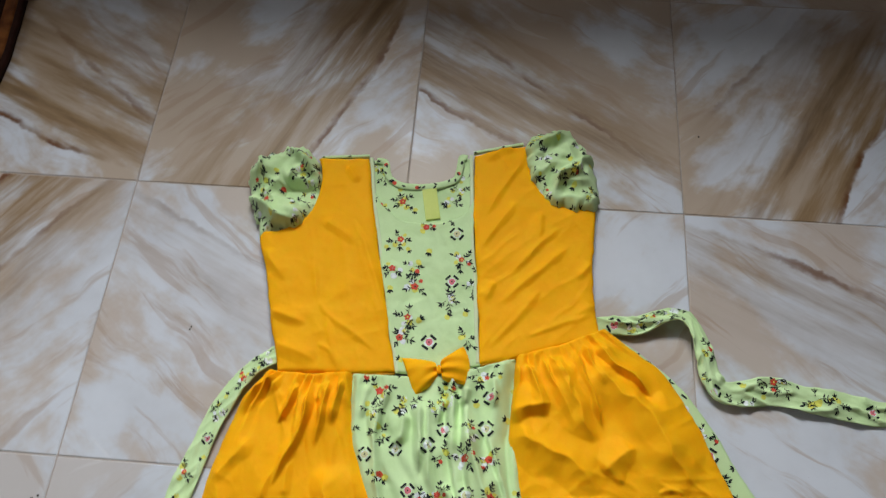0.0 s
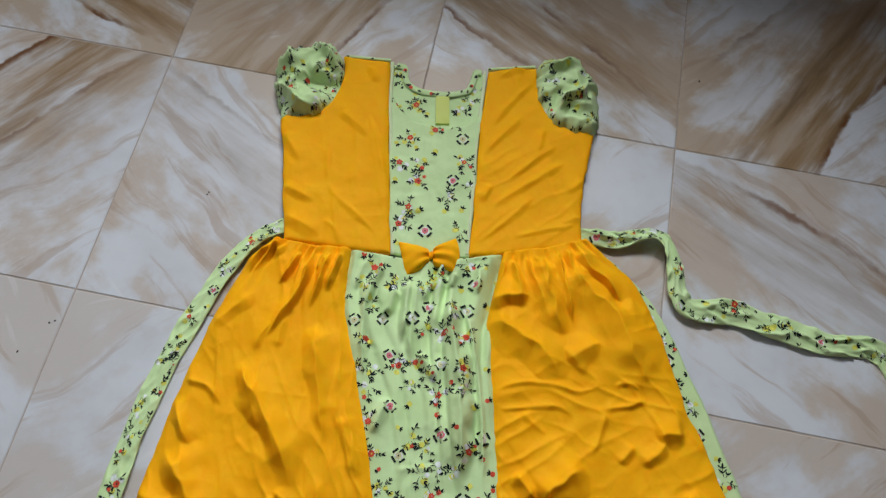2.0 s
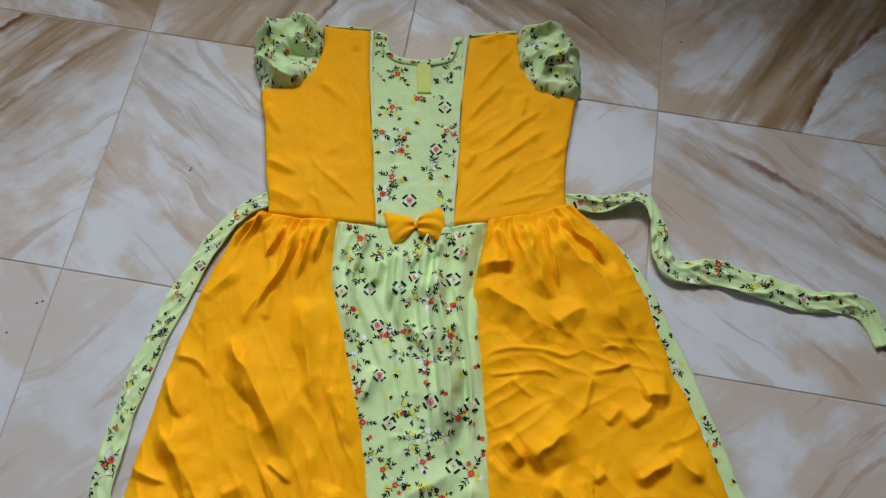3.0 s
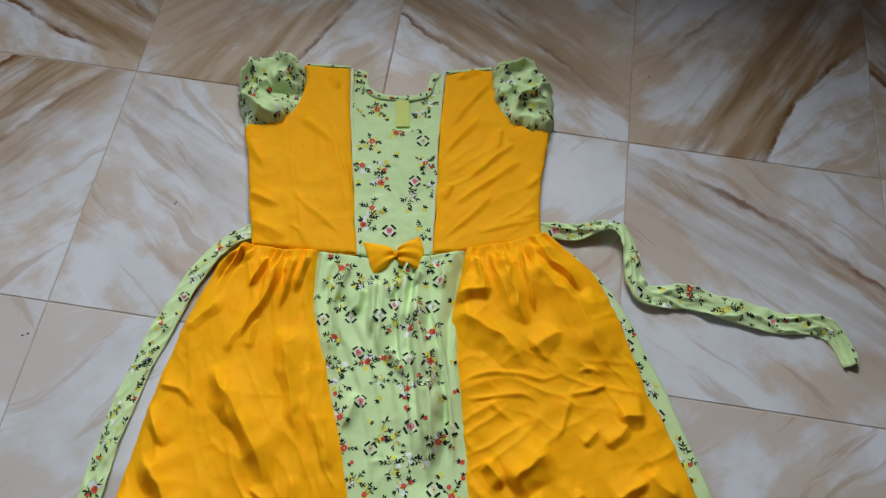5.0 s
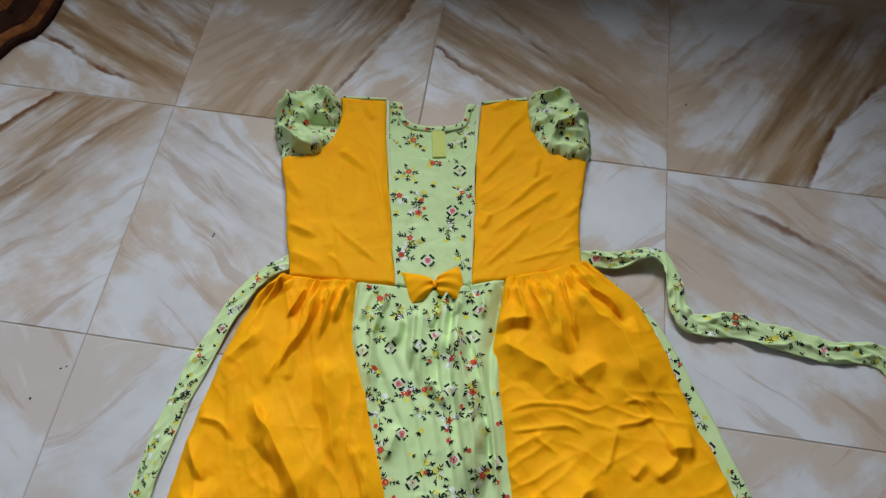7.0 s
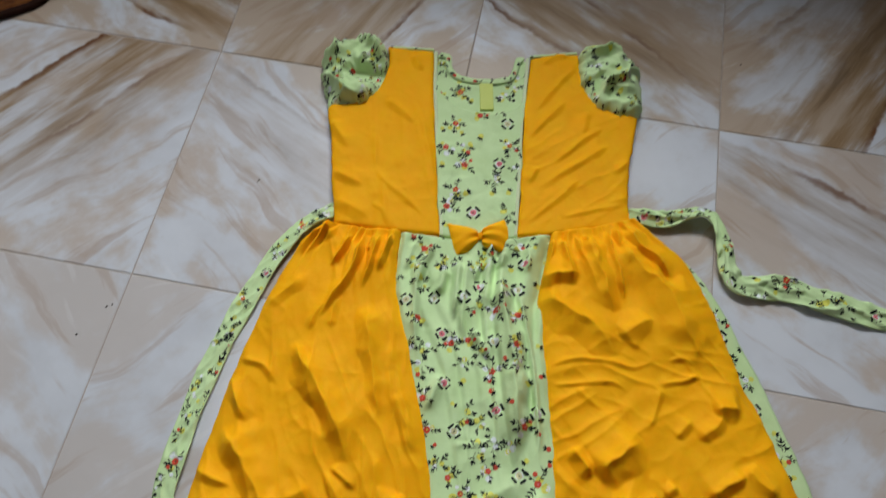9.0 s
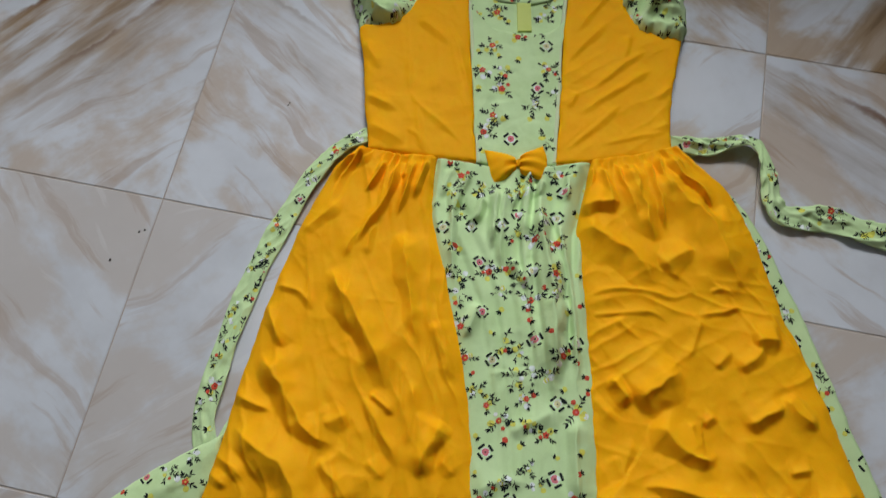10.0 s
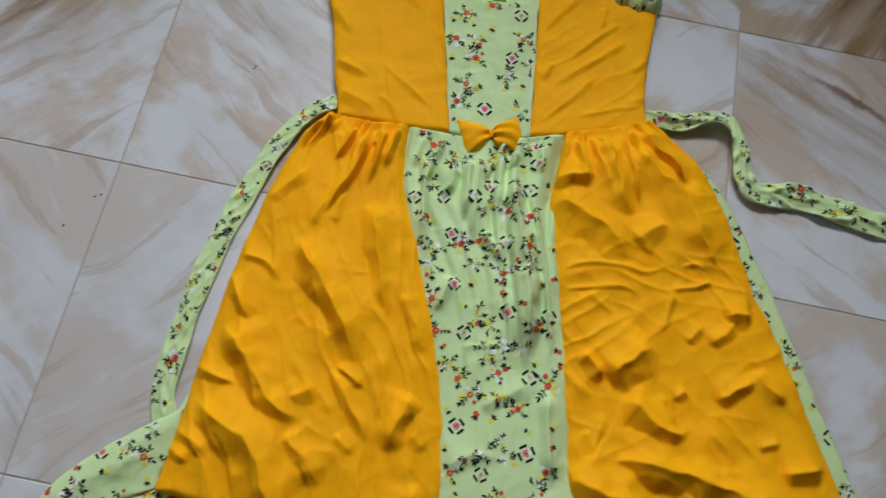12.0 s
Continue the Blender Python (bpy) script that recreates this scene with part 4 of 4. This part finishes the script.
drape("bodice_side_panel", BODL_SIDE, BOD_SEAM_L, [(0.205, 0.035), (0.234, 0.038), (0.261, 0.041)], WAIST_L, YELLOW, dress, 0.0150, 0.0118, [], 51, "", 0.0016, 0.0003, 0.005, None, 0.009, 16, wrinkle=0.0009, runs=(-68, 20), ridges=[(l, w * 1.2, 0.45) for l, w, h in BODL_FOLDS])
drape("bodice_side_panel", BOD_SEAM_R, BODR_SIDE, [(0.377, 0.052), (0.404, 0.060), (0.434, 0.068)], WAIST_R, YELLOW, dress, 0.0150, 0.0118, [], 57, "", 0.0016, 0.0003, 0.005, None, 0.009, 16, wrinkle=0.0013, runs=(48, 38), ridges=[(l, w * 1.2, 0.45) for l, w, h in BODR_FOLDS])
trim_strip("waist_seam", [(x, y - 0.001) for x, y in WAIST_L], 0.0014, 0.0118, THREAD)
trim_strip("waist_seam", [(x, y - 0.001) for x, y in WAIST_R], 0.0014, 0.0118, THREAD)

# the printed back edge that shows along the shoulders
for line, sd in (([(0.207, 0.039), (0.232, 0.042), (0.260, 0.045)], 71), ([(0.377, 0.057), (0.404, 0.065), (0.432, 0.073)], 72)):
    edge, edge_s = trim_strip("shoulder_edge", line, 0.0034, 0.0098, GREEN, "pale green printed shoulder edge")
    pr = Print(edge_s, sd)
    for i in range(9):
        q = spline(line, 9)[i]
        pr.leaf(q[0], q[1], 0.7 * i, 0.0040, 0.0020)
    pr.done(edge)

# the gathered binding round the back of the neck
bind, bind_s = trim_strip("neck_binding", [(x, y - 0.0025 + 0.0012 * (i % 2)) for i, (x, y) in enumerate(BACK_NECK[1:-1])], 0.0075, 0.0098, GREEN, "gathered pale green printed neck binding")
pr = Print(bind_s, 73)
for i, q in enumerate(spline(BACK_NECK[1:-1], 34)):
    pr.leaf(q[0], q[1] - 0.004 + 0.003 * math.sin(i * 2.3), 1.7 * i, 0.0050, 0.0022)
    if i % 6 == 3:
        pr.disc(q[0], q[1] - 0.003, 0.0024, 1)
pr.done(bind)

# puff sleeves
SLV_L = [(0.207, 0.029), (0.212, 0.005), (0.210, -0.026), (0.196, -0.051), (0.161, -0.066), (0.148, -0.047), (0.137, -0.024), (0.131, 0.004), (0.133, 0.027), (0.160, 0.045), (0.187, 0.046)]
SLV_R = [(0.434, 0.063), (0.440, 0.077), (0.464, 0.090), (0.487, 0.086), (0.502, 0.068), (0.511, 0.045), (0.514, -0.007), (0.481, -0.012), (0.452, 0.004), (0.439, 0.034)]
slv, slv_s = puff("puff_sleeve", SLV_L, SLV_L[2], 0.026, dress, 3, "gathered pale green floral puff sleeve with a hollow by the armhole", (0.190, -0.008, -8, 0.022, 0.0095, 0.017))
pr = Print(slv_s, 12)
pr.scatter((0.10, -0.08), (0.23, 0.08), 0.024, 0.90, "WbWSWkWb")
pr.done(slv)
slv, slv_s = puff("puff_sleeve", SLV_R, SLV_R[8], 0.026, dress, 8, "gathered pale green floral puff sleeve")
pr = Print(slv_s, 15)
pr.scatter((0.41, -0.03), (0.54, 0.12), 0.024, 0.90, "WbWSWkWb")
pr.done(slv)

# ties at the waist
TIE_L = [(0.201, -0.186), (0.170, -0.211), (0.149, -0.248), (0.138, -0.284), (0.125, -0.335), (0.116, -0.388), (0.112, -0.435), (0.111, -0.480), (0.112, -0.512), (0.121, -0.537), (0.135, -0.553)]
tie, tie_s = ribbon("sash", TIE_L, [0.018, 0.021, 0.023, 0.023, 0.024, 0.023], [0.004, 0.003, 0.0012, 0.0004, 0.0004, 0.0008, 0.0012, 0.0], [8, 22, 6, 2, 6, 14, 10, 0], dress, "pale green floral waist tie", 2, 0.5)
pr = Print(tie_s, 21)
pr.put([("K", 0.143, -0.279), ("S", 0.127, -0.311), ("S", 0.128, -0.363), ("W", 0.121, -0.385), ("S", 0.122, -0.425), ("W", 0.111, -0.459), ("S", 0.114, -0.483), ("W", 0.111, -0.497), ("S", 0.167, -0.219), ("W", 0.185, -0.195), ("b", 0.153, -0.238), ("b", 0.121, -0.522), ("b", 0.125, -0.333), ("W", 0.148, -0.253)], 0.9)
pr.fill((0.0, -0.60), (0.95, -0.10), 0.0145, 7000)
pr.done(tie)
TIE_R = [(0.512, -0.138), (0.532, -0.136), (0.553, -0.136), (0.574, -0.126), (0.593, -0.122), (0.605, -0.128), (0.613, -0.143), (0.618, -0.162), (0.623, -0.183), (0.632, -0.196), (0.649, -0.198), (0.682, -0.193), (0.712, -0.198), (0.741, -0.201), (0.782, -0.207)] + [(0.823, -0.203), (0.845, -0.214), (0.859, -0.243)]
tie, tie_s = ribbon("sash", TIE_R, [0.018, 0.018, 0.017, 0.019, 0.023, 0.026, 0.027, 0.026, 0.024, 0.021, 0.018], [0.005, 0.006, 0.009, 0.010, 0.005, 0.003, 0.003, 0.002, 0.002, 0.001, 0.001], [5, 18, -20, -25, -5, 8, 5, -4, 6, 10, 18, 12], dress, "pale green floral waist tie", 5)
pr = Print(tie_s, 22)
pr.put([("K", 0.530, -0.137), ("b", 0.547, -0.124), ("W", 0.586, -0.120), ("S", 0.622, -0.157), ("b", 0.627, -0.168), ("K", 0.625, -0.198), ("b", 0.653, -0.190), ("S", 0.683, -0.184), ("W", 0.692, -0.187), ("b", 0.673, -0.199), ("W", 0.722, -0.198), ("b", 0.712, -0.210), ("K", 0.775, -0.207), ("b", 0.803, -0.198), ("b", 0.811, -0.205), ("W", 0.741, -0.202)], 0.95)
pr.fill((0.0, -0.60), (0.95, -0.10), 0.0145, 7000)
pr.done(tie)


# the bow
def bow_loop(parent, side):
    nu, nv = 40, 40
    verts, faces = [], []
    for j in range(nv):
        v = 2 * j / (nv - 1) - 1
        for i in range(nu):
            u = i / (nu - 1)
            half = 0.0075 + 0.0122 * u**0.6
            px = side * (0.002 + (0.0285 - (0.004 * v * v if side > 0 else 0.0)) * u) - (0.0 if side > 0 else 0.0042 * v * u)
            py = half * v + (0.0025 if side > 0 else -0.0025) * u
            dome = max(0.0, (1 - abs(v) ** 2.6)) ** 0.6 * math.sin(math.pi * min(1, 0.10 + 0.88 * u)) ** 0.5
            pl = 0.0019 * math.sin(v * 7 + side * 1.3 + 2 * u) * (1 - u) ** 1.2 + 0.0005 * math.sin(v * 9 + u * 5)
            verts.append((px, py, 0.0135 + 0.0085 * dome + pl))
    for j in range(nv - 1):
        for i in range(nu - 1):
            q = (j * nu + i, j * nu + i + 1, (j + 1) * nu + i + 1, (j + 1) * nu + i)
            faces.append(q if side > 0 else q[::-1])
    n = len(verts)
    verts += [(x, y, 0.0125) for x, y, z in verts]
    ids = np.arange(n).reshape(nv, nu)
    ring = np.r_[ids[0, :], ids[1:, -1], ids[-1, -2::-1], ids[-2:0:-1, 0]].tolist()
    for a, b in zip(ring, ring[1:] + ring[:1]):
        faces.append((a, b, b + n, a + n) if side < 0 else (a, a + n, b + n, b))
    return mesh_object("loop", verts, faces, YELLOW, parent)


bow = new("bow", None)
bow.parent = dress
bow["label"] = "yellow fabric bow sewn at the waist"
bow_loop(bow, 1)
bow_loop(bow, -1)
bm = bmesh.new()
bmesh.ops.create_uvsphere(bm, u_segments=24, v_segments=16, radius=1.0, matrix=Matrix.Translation((0, 0, 0.0180)) @ Matrix.Diagonal((0.0026, 0.0046, 0.0026, 1)))
for v in bm.verts:
    v.co.z += 0.0009 * math.sin(v.co.x * 1900) 
part("knot", bm, YELLOW, bow, "", True)
bow.matrix_world = pose(0.3585, -0.1985, 0.0, 0, 0, 11)

# ---- crumbs of dirt on the tiles ----
CRUMB = plain("dirt_crumb", (0.05, 0.04, 0.035))
for i, (_, x, y) in enumerate([("a", 0.099, -0.170), ("a", -0.012, -0.345), ("a", 0.632, 0.102)] + [("a", 0.100, -0.167), ("a", -0.007, -0.342), ("a", -0.031, -0.380)]):
    bm = bmesh.new()
    bmesh.ops.create_icosphere(bm, subdivisions=2, radius=0.0009)
    for v in bm.verts:
        v.co *= 1 + 0.12 * math.sin(v.co.x * 3000 + i) * math.cos(v.co.y * 3000 + 2 * i)
        v.co.x *= 1.0 + 0.25 * (i % 3)
        v.co.z *= 0.7
    crumb = part("crumb", bm, CRUMB, None, "tiny dark crumb of dirt on the tiled floor", True)
    crumb.matrix_world = pose(x, y, 0.0006, 0, 0, 50 * i)
    tagged(crumb, category="dirt", group="crumbs on the floor")

# ---- tiles, last ----
VEINS = {
    (1, 0): [(0.232, 0.125, 66, 0.8, 0.15, 0.95, 0.17, 1), (0.20, 0.22, 60, 0.3, 0.10, 0.5, 0.05, 1)],
    (2, 0): [(0.360, 0.110, -31, 0.9, 0.12, 0.95, 0.17, 1), (0.47, 0.14, -38, 0.2, 0.14, 0.6, 0.06, 1)],
    (3, 0): [(0.812, 0.080, 61, -1.2, 0.14, 1.0, 0.19, 1), (0.70, 0.20, 50, 0.2, 0.12, 0.3, 0.08, -1)],
    (0, 0): [(-0.165, 0.066, -24, 0.6, 0.12, 1.0, 0.28, 1), (-0.08, 0.14, -40, 0.2, 0.12, 0.5, 0.06, 1)],
    (0, -1): [(-0.172, -0.026, 55, 0.5, 0.12, 1.0, 0.20, -1), (-0.11, -0.10, 52, 0.3, 0.10, 0.5, 0.05, -1)],
    (1, -1): [(0.075, -0.050, -26, 0.3, 0.14, 0.28, 0.16, -1)],
    (3, -1): [(0.815, -0.090, -28, -0.5, 0.13, 0.75, 0.014, -1), (0.800, -0.085, -27, -0.4, 0.15, 0.50, 0.12, -1)],
    (4, 0): [(0.925, 0.150, -50, 0.4, 0.10, 0.95, 0.15, 1)],
    (4, -1): [(1.02, -0.12, 50, 0.4, 0.10, 0.5, 0.12, 1)],
}
GENERIC = {s: marble("marble_tile", 42 if s % 2 else -38, [], 30 + s, 0.8) for s in range(4)}
half = TILE / 2 - GAP / 2
bm = box(bmesh.new(), (-half, -half, -0.008), (half, half, 0.0), 0.0007)
tile_mesh = bpy.data.meshes.new("tile")
bm.to_mesh(tile_mesh)
bm.free()
tile_mesh.materials.append(GENERIC[0])
for ci in range(-4, 8):
    for ri in range(-7, 2):
        near = -1 <= ci <= 4 and -3 <= ri <= 1
        slope = -36 if (ci + ri) % 2 == 0 else 44
        if near:
            # lower right tiles: tan streaks made heavier, putting the weaker light into the colour
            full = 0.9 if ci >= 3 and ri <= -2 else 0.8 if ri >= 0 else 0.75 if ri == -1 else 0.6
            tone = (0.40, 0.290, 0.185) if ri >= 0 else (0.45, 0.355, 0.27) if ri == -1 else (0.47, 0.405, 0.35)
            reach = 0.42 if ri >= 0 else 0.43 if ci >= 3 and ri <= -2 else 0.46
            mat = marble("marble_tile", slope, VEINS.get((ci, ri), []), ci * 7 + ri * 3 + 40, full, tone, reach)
        else:
            mat = GENERIC[(ci + ri) % 2 + 2 * (ci % 2)]
        t = new("tile", tile_mesh)
        t.parent = floor_ob
        t.location = ((ci - 0.5) * TILE, (ri + 0.5) * TILE, 0.0)
        t.material_slots[0].link = "OBJECT"
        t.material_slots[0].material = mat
